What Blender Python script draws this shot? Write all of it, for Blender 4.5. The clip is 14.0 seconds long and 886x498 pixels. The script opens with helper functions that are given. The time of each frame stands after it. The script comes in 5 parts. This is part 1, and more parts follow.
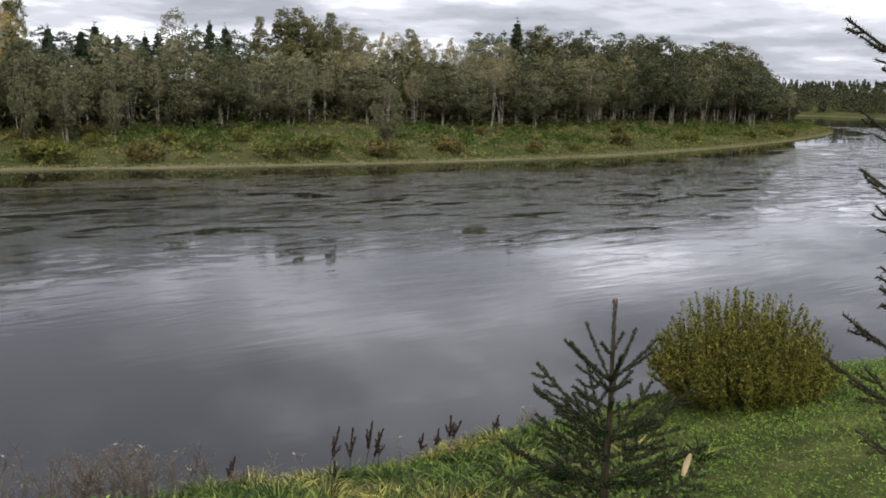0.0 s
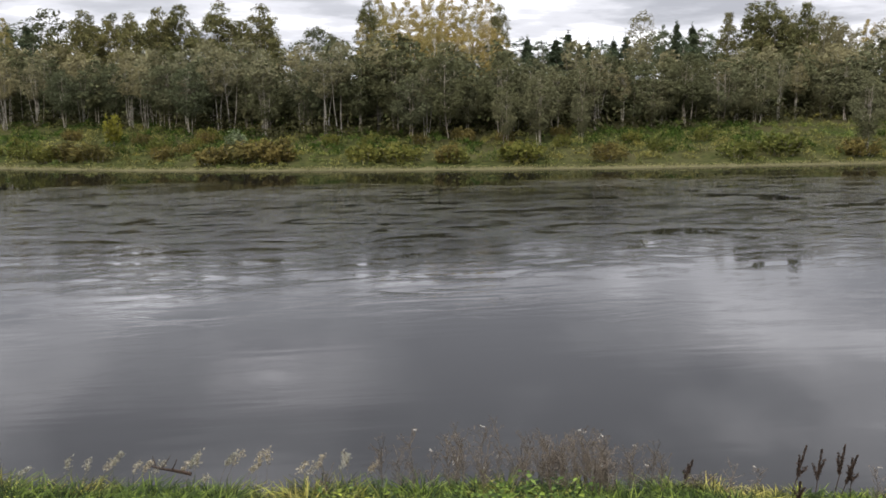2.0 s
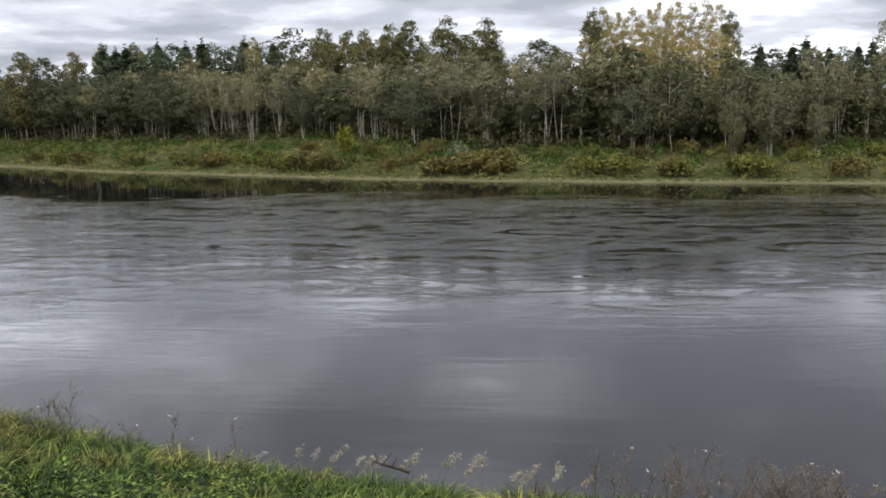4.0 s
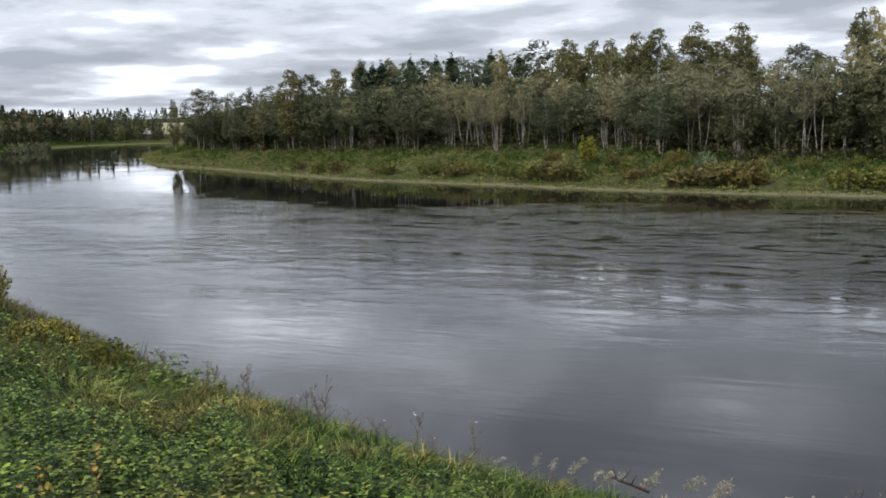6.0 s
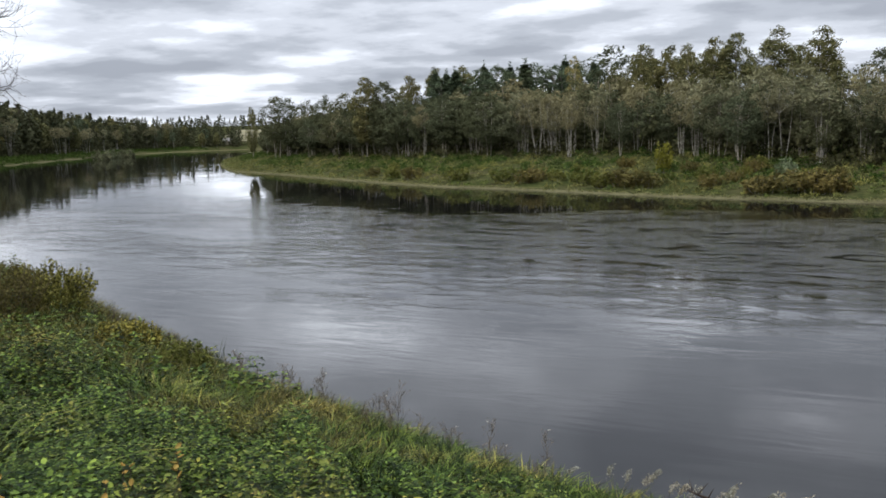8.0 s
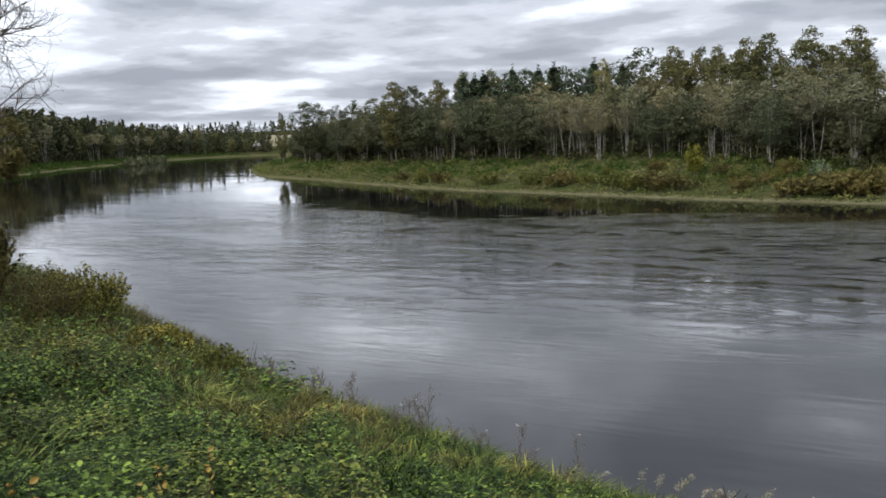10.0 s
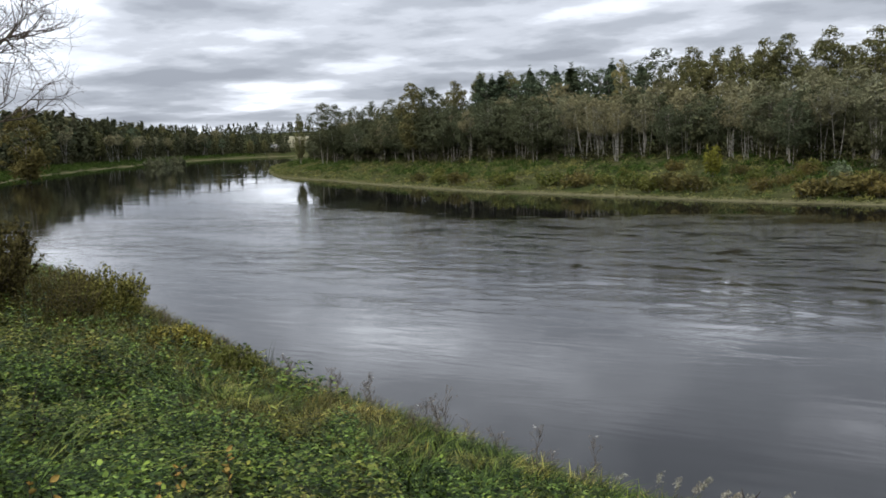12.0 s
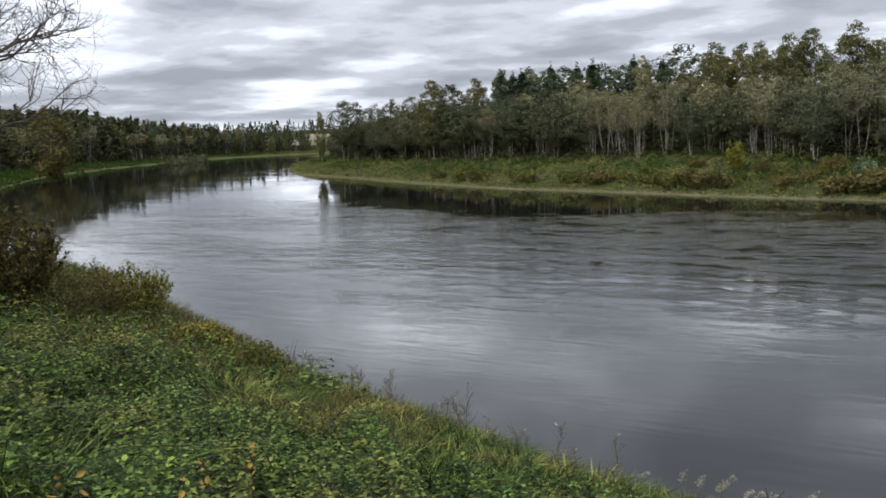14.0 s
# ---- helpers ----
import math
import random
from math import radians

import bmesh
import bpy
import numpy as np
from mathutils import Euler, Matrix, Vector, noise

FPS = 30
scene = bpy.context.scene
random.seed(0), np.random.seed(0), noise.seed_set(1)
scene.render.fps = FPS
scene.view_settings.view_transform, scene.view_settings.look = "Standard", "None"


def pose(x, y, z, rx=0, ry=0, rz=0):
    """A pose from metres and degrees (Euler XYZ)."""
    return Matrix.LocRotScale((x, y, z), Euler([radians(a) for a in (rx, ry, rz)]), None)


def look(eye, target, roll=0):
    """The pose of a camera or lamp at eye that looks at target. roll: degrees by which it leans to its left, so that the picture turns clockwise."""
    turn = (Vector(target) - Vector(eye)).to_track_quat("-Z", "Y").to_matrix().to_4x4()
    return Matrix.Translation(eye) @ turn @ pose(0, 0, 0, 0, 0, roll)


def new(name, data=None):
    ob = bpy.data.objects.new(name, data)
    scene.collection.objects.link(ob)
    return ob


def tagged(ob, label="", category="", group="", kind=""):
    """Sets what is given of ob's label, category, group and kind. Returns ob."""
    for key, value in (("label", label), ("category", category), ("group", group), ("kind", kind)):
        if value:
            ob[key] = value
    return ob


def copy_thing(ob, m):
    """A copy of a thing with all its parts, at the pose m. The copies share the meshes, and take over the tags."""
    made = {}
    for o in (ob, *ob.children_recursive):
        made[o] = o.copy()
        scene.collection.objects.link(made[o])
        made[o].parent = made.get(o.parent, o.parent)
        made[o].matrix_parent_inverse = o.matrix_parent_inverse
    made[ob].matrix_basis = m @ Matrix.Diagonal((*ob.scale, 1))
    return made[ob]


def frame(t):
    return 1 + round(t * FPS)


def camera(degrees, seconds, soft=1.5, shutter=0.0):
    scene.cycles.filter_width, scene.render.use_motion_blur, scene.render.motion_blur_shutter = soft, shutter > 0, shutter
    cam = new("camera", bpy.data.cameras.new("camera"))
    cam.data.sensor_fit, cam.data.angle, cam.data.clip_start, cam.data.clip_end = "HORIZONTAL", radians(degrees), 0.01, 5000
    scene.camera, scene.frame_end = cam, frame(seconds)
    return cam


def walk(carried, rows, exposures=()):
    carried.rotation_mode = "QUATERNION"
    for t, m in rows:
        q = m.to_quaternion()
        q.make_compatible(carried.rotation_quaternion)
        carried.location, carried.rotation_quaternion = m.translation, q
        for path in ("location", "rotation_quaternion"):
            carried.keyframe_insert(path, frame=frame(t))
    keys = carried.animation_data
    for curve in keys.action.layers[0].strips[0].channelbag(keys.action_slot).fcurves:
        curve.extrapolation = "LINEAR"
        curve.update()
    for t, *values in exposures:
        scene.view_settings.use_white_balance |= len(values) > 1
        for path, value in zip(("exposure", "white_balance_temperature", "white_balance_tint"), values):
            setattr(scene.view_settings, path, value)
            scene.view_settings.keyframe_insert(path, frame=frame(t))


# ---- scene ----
# A river seen from a high bank by a standing camera that pans to the left. Water level is z = 0.
EYE = (0.0, 0.0, 7.5)
cam = camera(52.6, 14.0, soft=1.7)
# seconds, yaw to the left, pitch, roll to the right, in degrees
TURNS = [
    (0.0, -37.08, -9.66, -1.46), (0.5, -32.41, -9.85, -1.15), (1.0, -24.48, -9.98, -0.42), (1.5, -15.67, -9.98, 0.33),
    (2.0, -8.14, -9.84, 0.74), (2.2, -6.60, -9.80, 0.62), (4.5, 9.81, -8.61, 1.20), (5.0, 14.19, -8.43, 1.23),
    (5.5, 18.07, -8.18, 1.34), (6.0, 21.06, -7.92, 1.45), (6.5, 23.12, -7.68, 1.49), (7.0, 24.19, -7.53, 1.47),
    (7.5, 24.95, -7.46, 1.51), (8.0, 25.69, -7.39, 1.58), (10.5, 27.82, -7.04, 2.07), (11.0, 28.08, -7.02, 2.07),
    (11.5, 28.35, -7.01, 2.04), (12.0, 28.63, -6.98, 2.04), (12.5, 29.00, -6.95, 2.07), (13.0, 29.39, -6.96, 2.12),
    (13.5, 29.72, -7.00, 2.22), (14.0, 29.97, -7.10, 2.24),
]


def eye_at(yaw):
    """The camera is held before the body and swings round it on a small arc."""
    return EYE[0] + 0.25 * (math.sin(radians(26)) - math.sin(radians(yaw))), EYE[1] + 0.25 * (math.cos(radians(yaw)) - math.cos(radians(26))), EYE[2]


walk(cam, [(t, pose(*eye_at(y), 90 + p, 0, y) @ pose(0, 0, 0, 0, 0, -r)) for t, y, p, r in TURNS],
     exposures=[(0.0, 0.20, 6450, 13), (1.0, 0.30, 6520, 13), (2.0, 0.37, 6650, 13), (4.5, 0.26, 6300, 11), (6.0, 0.18, 6250, 10), (8.0, 0.11, 6250, 10), (14.0, 0.02, 6250, 10)])

# ---- world, sun ----
SUN_EL, SUN_AZ = radians(38), radians(214)      # the sun stands behind the camera, veiled by cloud
world = bpy.data.worlds.new("overcast_sky")
scene.world = world
world.use_nodes = True
wt = world.node_tree
wt.nodes.clear()


def wnode(kind, **values):
    n = wt.nodes.new(kind)
    for k, val in values.items():
        n.inputs[k].default_value = val
    return n


def wmath(op, a, b=None):
    n = wt.nodes.new("ShaderNodeMath")
    n.operation = op
    for i, s in enumerate((a, b)):
        if s is None:
            continue
        if isinstance(s, (int, float)):
            n.inputs[i].default_value = s
        else:
            wt.links.new(s, n.inputs[i])
    return n.outputs[0]


wcoord = wnode("ShaderNodeTexCoord")
wsep = wnode("ShaderNodeSeparateXYZ")
wt.links.new(wcoord.outputs["Generated"], wsep.inputs[0])
wz = wmath("ADD", wmath("ABSOLUTE", wsep.outputs[2]), 0.11)
wcomb = wnode("ShaderNodeCombineXYZ")
wt.links.new(wmath("DIVIDE", wsep.outputs[0], wz), wcomb.inputs[0])
wt.links.new(wmath("DIVIDE", wsep.outputs[1], wz), wcomb.inputs[1])


def wnoise(scale, detail, rough, distort, shift):
    m = wt.nodes.new("ShaderNodeMapping")
    m.inputs["Location"].default_value = shift
    wt.links.new(wcomb.outputs[0], m.inputs[0])
    n = wnode("ShaderNodeTexNoise", Scale=scale, Detail=detail, Roughness=rough, Distortion=distort)
    wt.links.new(m.outputs[0], n.inputs["Vector"])
    return n.outputs[0]


def wramp(fac, stops):
    r = wt.nodes.new("ShaderNodeValToRGB")
    r.color_ramp.interpolation = "EASE"
    while len(r.color_ramp.elements) < len(stops):
        r.color_ramp.elements.new(0.5)
    for e, (p, c) in zip(r.color_ramp.elements, stops):
        e.position, e.color = p, (*c, 1)
    wt.links.new(fac, r.inputs[0])
    return r.outputs[0]


big = wnoise(0.8, 3.0, 0.5, 0.0, (11.465, 12.493, -59.592))
medium = wnoise(1.3, 2.0, 0.5, 0.0, (-21.901, -33.138, -36.718))
fine = wnoise(2.7, 6.0, 0.6, 0.0, (-2.896, -34.041, -0.284))
cloud = wmath("ADD", wmath("ADD", wmath("MULTIPLY", big, 2.25), medium), wmath("ADD", wmath("MULTIPLY", fine, 0.8), -1.47))
cloud_col = wramp(cloud, [(0.15, (0.34, 0.362, 0.405)), (0.36, (0.42, 0.445, 0.49)), (0.58, (0.57, 0.595, 0.645)), (0.78, (0.80, 0.83, 0.89)), (1.0, (1.25, 1.29, 1.36))])
gap = wramp(wmath("ADD", cloud, 0.3), [(0.0, (0, 0, 0)), (0.04, (1, 1, 1))])
sky = wt.nodes.new("ShaderNodeTexSky")
sky.sky_type, sky.sun_disc, sky.sun_elevation, sky.sun_rotation = "NISHITA", False, SUN_EL, SUN_AZ
skyscale = wt.nodes.new("ShaderNodeMixRGB")
skyscale.blend_type = "MULTIPLY"
skyscale.inputs[0].default_value = 1
skyscale.inputs[2].default_value = (0.12, 0.12, 0.12, 1)
wt.links.new(sky.outputs[0], skyscale.inputs[1])
wmix = wt.nodes.new("ShaderNodeMixRGB")
wt.links.new(gap, wmix.inputs[0])
wt.links.new(skyscale.outputs[0], wmix.inputs[1])
wt.links.new(cloud_col, wmix.inputs[2])
wbg = wnode("ShaderNodeBackground")
wup = wmath("ABSOLUTE", wsep.outputs[2])
# an overcast sky grows brighter towards the zenith
wt.links.new(wmath("ADD", wmath("ADD", wmath("MULTIPLY", wup, 1.65), wmath("MULTIPLY", wmath("POWER", wup, 3.0), 2.4)), 1.02), wbg.inputs[1])
wt.links.new(wmix.outputs[0], wbg.inputs[0])
wout = wnode("ShaderNodeOutputWorld")
wt.links.new(wbg.outputs[0], wout.inputs[0])

sun_data = bpy.data.lights.new("sun", "SUN")
sun_data.energy, sun_data.angle, sun_data.color = 2.1, radians(10), (1.0, 0.94, 0.84)
sun = new("sun", sun_data)
sun_dir = Vector((math.sin(SUN_AZ) * math.cos(SUN_EL), math.cos(SUN_AZ) * math.cos(SUN_EL), math.sin(SUN_EL)))
sun.matrix_world = look(sun_dir * 200, (0, 0, 0))


# ---- materials ----
class Mat:
    """A short way to write node materials."""

    def __init__(self, name):
        self.mat = bpy.data.materials.new(name)
        self.mat.use_nodes = True
        self.t = self.mat.node_tree
        self.bsdf = self.t.nodes["Principled BSDF"]
        self.out = self.t.nodes["Material Output"]

    def n(self, kind, **values):
        node = self.t.nodes.new(kind)
        for k, val in values.items():
            node.inputs[k].default_value = val
        return node

    def link(self, a, b):
        self.t.links.new(a, b)

    def coord(self, scale=(1, 1, 1), rot=0.0, which="Object"):
        c = self.n("ShaderNodeTexCoord")
        m = self.n("ShaderNodeMapping")
        m.inputs["Scale"].default_value = scale
        m.inputs["Rotation"].default_value = (0, 0, rot)
        self.link(c.outputs[which], m.inputs[0])
        return m.outputs[0]

    def noise(self, vec, scale, detail=4.0, rough=0.55, distort=0.0):
        x = self.n("ShaderNodeTexNoise", Scale=scale, Detail=detail, Roughness=rough, Distortion=distort)
        if vec is not None:
            self.link(vec, x.inputs["Vector"])
        return x.outputs[0]

    def ramp(self, fac, stops, ease="LINEAR"):
        r = self.t.nodes.new("ShaderNodeValToRGB")
        r.color_ramp.interpolation = ease
        while len(r.color_ramp.elements) < len(stops):
            r.color_ramp.elements.new(0.5)
        for e, (p, c) in zip(r.color_ramp.elements, stops):
            e.position, e.color = p, (*c, 1)
        self.link(fac, r.inputs[0])
        return r.outputs[0]

    def math(self, op, a, b=0.0):
        m = self.t.nodes.new("ShaderNodeMath")
        m.operation = op
        for i, s in enumerate((a, b)):
            if isinstance(s, (int, float)):
                m.inputs[i].default_value = s
            else:
                self.link(s, m.inputs[i])
        return m.outputs[0]

    def mix(self, fac, a, b, mode="MIX"):
        m = self.t.nodes.new("ShaderNodeMixRGB")
        m.blend_type = mode
        for i, s in enumerate((fac, a, b)):
            if isinstance(s, (int, float)):
                m.inputs[i].default_value = s
            elif isinstance(s, tuple):
                m.inputs[i].default_value = (*s, 1)
            else:
                self.link(s, m.inputs[i])
        return m.outputs[0]

    def bump(self, height, strength=0.4, dist=0.02):
        b = self.n("ShaderNodeBump", Strength=strength, Distance=dist)
        self.link(height, b.inputs["Height"])
        self.link(b.outputs[0], self.bsdf.inputs["Normal"])


def leaf_material(name, dark, mid, light, through_light=0.25, rough=0.75, per_object=0.35):
    """Foliage: each leaf its own tone, each plant a shade of its own, some light passing through."""
    m = Mat(name)
    geo, info = m.n("ShaderNodeNewGeometry"), m.n("ShaderNodeObjectInfo")
    col = m.ramp(geo.outputs["Random Per Island"], [(0.0, dark), (0.5, mid), (1.0, light)])
    # a shade per plant, towards dry or towards deep green
    tone = m.ramp(info.outputs["Random"], [(0.0, (0.66, 0.72, 0.66)), (0.35, (0.95, 0.94, 0.86)), (0.7, (1.08, 1.0, 0.84)), (1.0, (0.80, 0.90, 0.92))])
    col = m.mix(per_object * 2, col, tone, "MULTIPLY")
    m.link(col, m.bsdf.inputs["Base Color"])
    m.bsdf.inputs["Roughness"].default_value = rough
    m.bsdf.inputs["Specular IOR Level"].default_value = 0.0
    tr = m.n("ShaderNodeBsdfTranslucent")
    m.link(col, tr.inputs[0])
    mix = m.n("ShaderNodeMixShader")
    mix.inputs[0].default_value = through_light
    m.link(m.bsdf.outputs[0], mix.inputs[1])
    m.link(tr.outputs[0], mix.inputs[2])
    m.link(mix.outputs[0], m.out.inputs[0])
    return m.mat


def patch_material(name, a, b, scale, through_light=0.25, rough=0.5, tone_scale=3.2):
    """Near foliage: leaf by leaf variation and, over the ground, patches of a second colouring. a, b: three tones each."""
    m = Mat(name)
    geo = m.n("ShaderNodeNewGeometry")
    ca = m.ramp(geo.outputs["Random Per Island"], [(0.22, a[0]), (0.65, a[1]), (1.0, a[2])])
    cb = m.ramp(geo.outputs["Random Per Island"], [(0.22, b[0]), (0.65, b[1]), (1.0, b[2])])
    f = m.ramp(m.noise(m.coord(), scale, 4, 0.6), [(0.50, (0, 0, 0)), (0.64, (1, 1, 1))])
    col = m.mix(f, ca, cb)
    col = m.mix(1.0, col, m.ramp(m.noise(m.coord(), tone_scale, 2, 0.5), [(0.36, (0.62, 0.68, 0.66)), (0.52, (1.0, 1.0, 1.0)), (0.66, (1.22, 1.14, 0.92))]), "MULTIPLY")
    m.link(col, m.bsdf.inputs["Base Color"])
    m.bsdf.inputs["Roughness"].default_value = rough
    m.bsdf.inputs["Specular IOR Level"].default_value = 0.06
    tr = m.n("ShaderNodeBsdfTranslucent")
    m.link(col, tr.inputs[0])
    mix = m.n("ShaderNodeMixShader")
    mix.inputs[0].default_value = through_light
    m.link(m.bsdf.outputs[0], mix.inputs[1])
    m.link(tr.outputs[0], mix.inputs[2])
    m.link(mix.outputs[0], m.out.inputs[0])
    return m.mat


def bark_material(name, a, b, c, scale=6.0, stretch=0.3):
    m = Mat(name)
    v = m.coord((1, 1, stretch))
    n1, n2 = m.noise(v, scale, 5), m.noise(v, scale * 5, 3)
    col = m.ramp(m.math("ADD", m.math("MULTIPLY", n1, 0.7), m.math("MULTIPLY", n2, 0.3)), [(0.35, a), (0.5, b), (0.65, c)])
    m.link(col, m.bsdf.inputs["Base Color"])
    m.bsdf.inputs["Roughness"].default_value = 0.85
    m.bsdf.inputs["Specular IOR Level"].default_value = 0.1
    m.bump(n2, 0.5, 0.02)
    return m.mat


M_ALDER = leaf_material("alder_leaf", (0.0496, 0.0528, 0.0288), (0.068, 0.072, 0.0392), (0.0896, 0.0928, 0.0512), 0.12)
# darker than the alder leaf: shade between the trunks put into the colour
M_UNDER_SHADED = leaf_material("shaded_undergrowth_leaf", (0.020, 0.021, 0.012), (0.036, 0.038, 0.020), (0.062, 0.062, 0.034), 0.1)
M_FARWOOD = leaf_material("far_wood_leaf", (0.028, 0.032, 0.019), (0.046, 0.050, 0.029), (0.070, 0.074, 0.042), 0.1)
M_BIRCH = leaf_material("birch_leaf", (0.1115, 0.1053, 0.063), (0.1466, 0.1363, 0.0806), (0.1879, 0.1735, 0.1013), 0.15)
M_GREY = leaf_material("grey_willow_leaf", (0.0636, 0.0666, 0.0394), (0.0848, 0.0878, 0.0514), (0.1097, 0.112, 0.0666), 0.12)
M_ASPEN = leaf_material("aspen_leaf", (0.0594, 0.0612, 0.027), (0.0972, 0.0954, 0.0432), (0.1665, 0.153, 0.0684), 0.14)
M_CONIFER = leaf_material("conifer_needle", (0.0405, 0.054, 0.0338), (0.0621, 0.0783, 0.0486), (0.0891, 0.1107, 0.0675), 0.1)
M_RUST = leaf_material("rusty_shrub_leaf", (0.056, 0.05, 0.019), (0.098, 0.083, 0.03), (0.1275, 0.1054, 0.0391))
M_SHRUB = leaf_material("shrub_leaf", (0.05, 0.056, 0.016), (0.092, 0.098, 0.026), (0.1318, 0.1318, 0.0382))
M_YELLOW = leaf_material("yellow_shrub_leaf", (0.072, 0.0756, 0.013), (0.1188, 0.1224, 0.0216), (0.18, 0.1764, 0.036))
M_BARK_DARK = bark_material("dark_bark", (0.08, 0.07, 0.058), (0.16, 0.145, 0.12), (0.26, 0.24, 0.205))
M_GOLD = leaf_material("golden_birch_leaf", (0.19, 0.155, 0.062), (0.27, 0.22, 0.088), (0.37, 0.30, 0.13), 0.25)
M_BARK_BIRCH = bark_material("birch_bark", (0.1152, 0.108, 0.09), (0.2088, 0.1944, 0.1656), (0.3024, 0.2844, 0.2448))
M_BARK_WHITE = bark_material("white_bark", (0.22, 0.21, 0.19), (0.42, 0.40, 0.37), (0.58, 0.56, 0.52))
M_BARK_PALE = bark_material("pale_bark", (0.13, 0.118, 0.097), (0.215, 0.194, 0.16), (0.31, 0.284, 0.24))


def ground_material():
    m = Mat("bank_ground")
    v = m.coord()
    n1, n2, n3 = m.noise(v, 0.12, 5), m.noise(v, 1.5, 5), m.noise(v, 14, 4)
    green = m.ramp(n2, [(0.3, (0.014, 0.017, 0.007)), (0.5, (0.028, 0.034, 0.011)), (0.7, (0.055, 0.056, 0.020))])
    dry = m.ramp(n3, [(0.3, (0.030, 0.026, 0.014)), (0.7, (0.075, 0.065, 0.033))])
    col = m.mix(m.ramp(n1, [(0.42, (0, 0, 0)), (0.66, (0.7, 0.7, 0.7))]), green, dry)
    # bare wet soil by the water's edge
    pos = m.n("ShaderNodeNewGeometry")
    sep = m.n("ShaderNodeSeparateXYZ")
    m.link(pos.outputs["Position"], sep.inputs[0])
    wob = m.math("ADD", sep.outputs[2], m.math("MULTIPLY", n2, -0.55))
    shore = m.ramp(m.math("ADD", wob, 0.455), [(0.34, (1, 1, 1)), (0.44, (0, 0, 0))])
    col = m.mix(shore, col, m.ramp(n3, [(0.3, (0.05, 0.048, 0.024)), (0.7, (0.115, 0.104, 0.056))]))
    m.link(col, m.bsdf.inputs["Base Color"])
    m.bsdf.inputs["Roughness"].default_value = 0.95
    m.bsdf.inputs["Specular IOR Level"].default_value = 0.0
    m.bump(n3, 0.6, 0.05)
    return m.mat


M_GROUND = ground_material()


def water_material():
    """Dark peaty river water: calm under the far bank, ruffled in the current, calm again on the near side."""
    m = Mat("river_water")
    m.bsdf.inputs["Base Color"].default_value = (0.0052, 0.0050, 0.0046, 1)
    m.bsdf.inputs["IOR"].default_value = 1.33
    at = m.n("ShaderNodeAttribute")
    at.attribute_name = "off_shore"
    place = m.n("ShaderNodeSeparateXYZ")
    m.link(m.coord(), place.inputs[0])
    # the smooth slack water under the far bank is wider upstream
    slack = m.n("ShaderNodeMapRange")
    for k, val in (("From Min", -45.0), ("From Max", 5.0), ("To Min", 0.17), ("To Max", 0.0)):
        slack.inputs[k].default_value = val
    m.link(place.outputs[0], slack.inputs["Value"])
    reach = m.noise(m.coord((0.045, 0.10, 1), rot=radians(-8)), 1.0, 6, 0.66, 0.5)
    off = m.math("SUBTRACT", m.math("ADD", m.math("DIVIDE", at.outputs["Fac"], 100.0), m.math("MULTIPLY", m.math("SUBTRACT", reach, 0.5), 0.34)), slack.outputs[0])
    current = m.ramp(off, [(0.09, (0.0,) * 3), (0.13, (0.85,) * 3), (0.24, (1.0,) * 3), (0.37, (0.9,) * 3), (0.46, (0.40,) * 3), (0.56, (0.07,) * 3), (0.66, (0.012,) * 3)], "EASE")
    # ruffled streaks with smooth dark water between them
    streak = m.ramp(m.noise(m.coord((0.20, 0.55, 1), rot=radians(-6)), 1.0, 6, 0.66, 0.6), [(0.44, (0.04,) * 3), (0.56, (1.0,) * 3)])
    broad = m.ramp(m.noise(m.coord((0.045, 0.12, 1), rot=radians(-6)), 1.0, 4, 0.6, 0.6), [(0.36, (0.35,) * 3), (0.58, (1.0,) * 3)])
    # upstream the wind roughens the current more evenly; past the bend it lies still
    even = m.math("MULTIPLY", slack.outputs[0], 4.2)
    streak = m.math("ADD", m.math("MULTIPLY", streak, m.math("SUBTRACT", 1.0, even)), m.math("MULTIPLY", even, 0.9))
    bend = m.n("ShaderNodeMapRange")
    for k, val in (("From Min", 110.0), ("From Max", 190.0), ("To Min", 1.0), ("To Max", 0.06)):
        bend.inputs[k].default_value = val
    m.link(place.outputs[1], bend.inputs["Value"])
    lee = m.n("ShaderNodeMapRange")
    for k, val in (("From Min", -85.0), ("From Max", -35.0), ("To Min", 0.05), ("To Max", 1.0)):
        lee.inputs[k].default_value = val
    m.link(place.outputs[0], lee.inputs["Value"])
    force = m.math("MULTIPLY", m.math("MULTIPLY", current, m.math("MULTIPLY", bend.outputs[0], lee.outputs[0])), m.math("MULTIPLY", streak, broad))
    w1 = m.noise(m.coord((0.75, 1.15, 1), rot=radians(-6)), 0.95, 3, 0.5, 0.3)
    w2 = m.noise(m.coord((0.7, 1.3, 1)), 4.0, 4, 0.65, 0.4)
    swell = m.noise(m.coord((0.16, 1.0, 1), rot=radians(12)), 1.1, 2, 0.5, 0.5)
    patch = m.ramp(m.noise(m.coord((0.05, 0.09, 1)), 1.0, 3, 0.6), [(0.46, (0.12,) * 3), (0.66, (1.0,) * 3)])
    h = m.math("ADD", m.math("MULTIPLY", m.math("ADD", m.math("MULTIPLY", w1, m.math("ADD", m.math("MULTIPLY", even, 0.065), 0.064)), m.math("MULTIPLY", w2, 0.016)), force), m.math("MULTIPLY", m.math("MULTIPLY", swell, patch), 0.016))
    m.bump(h, 1.0, 1.0)
    rough = m.math("ADD", m.math("MULTIPLY", force, 0.04), 0.020)
    m.link(rough, m.bsdf.inputs["Roughness"])
    return m.mat


M_WATER = water_material()


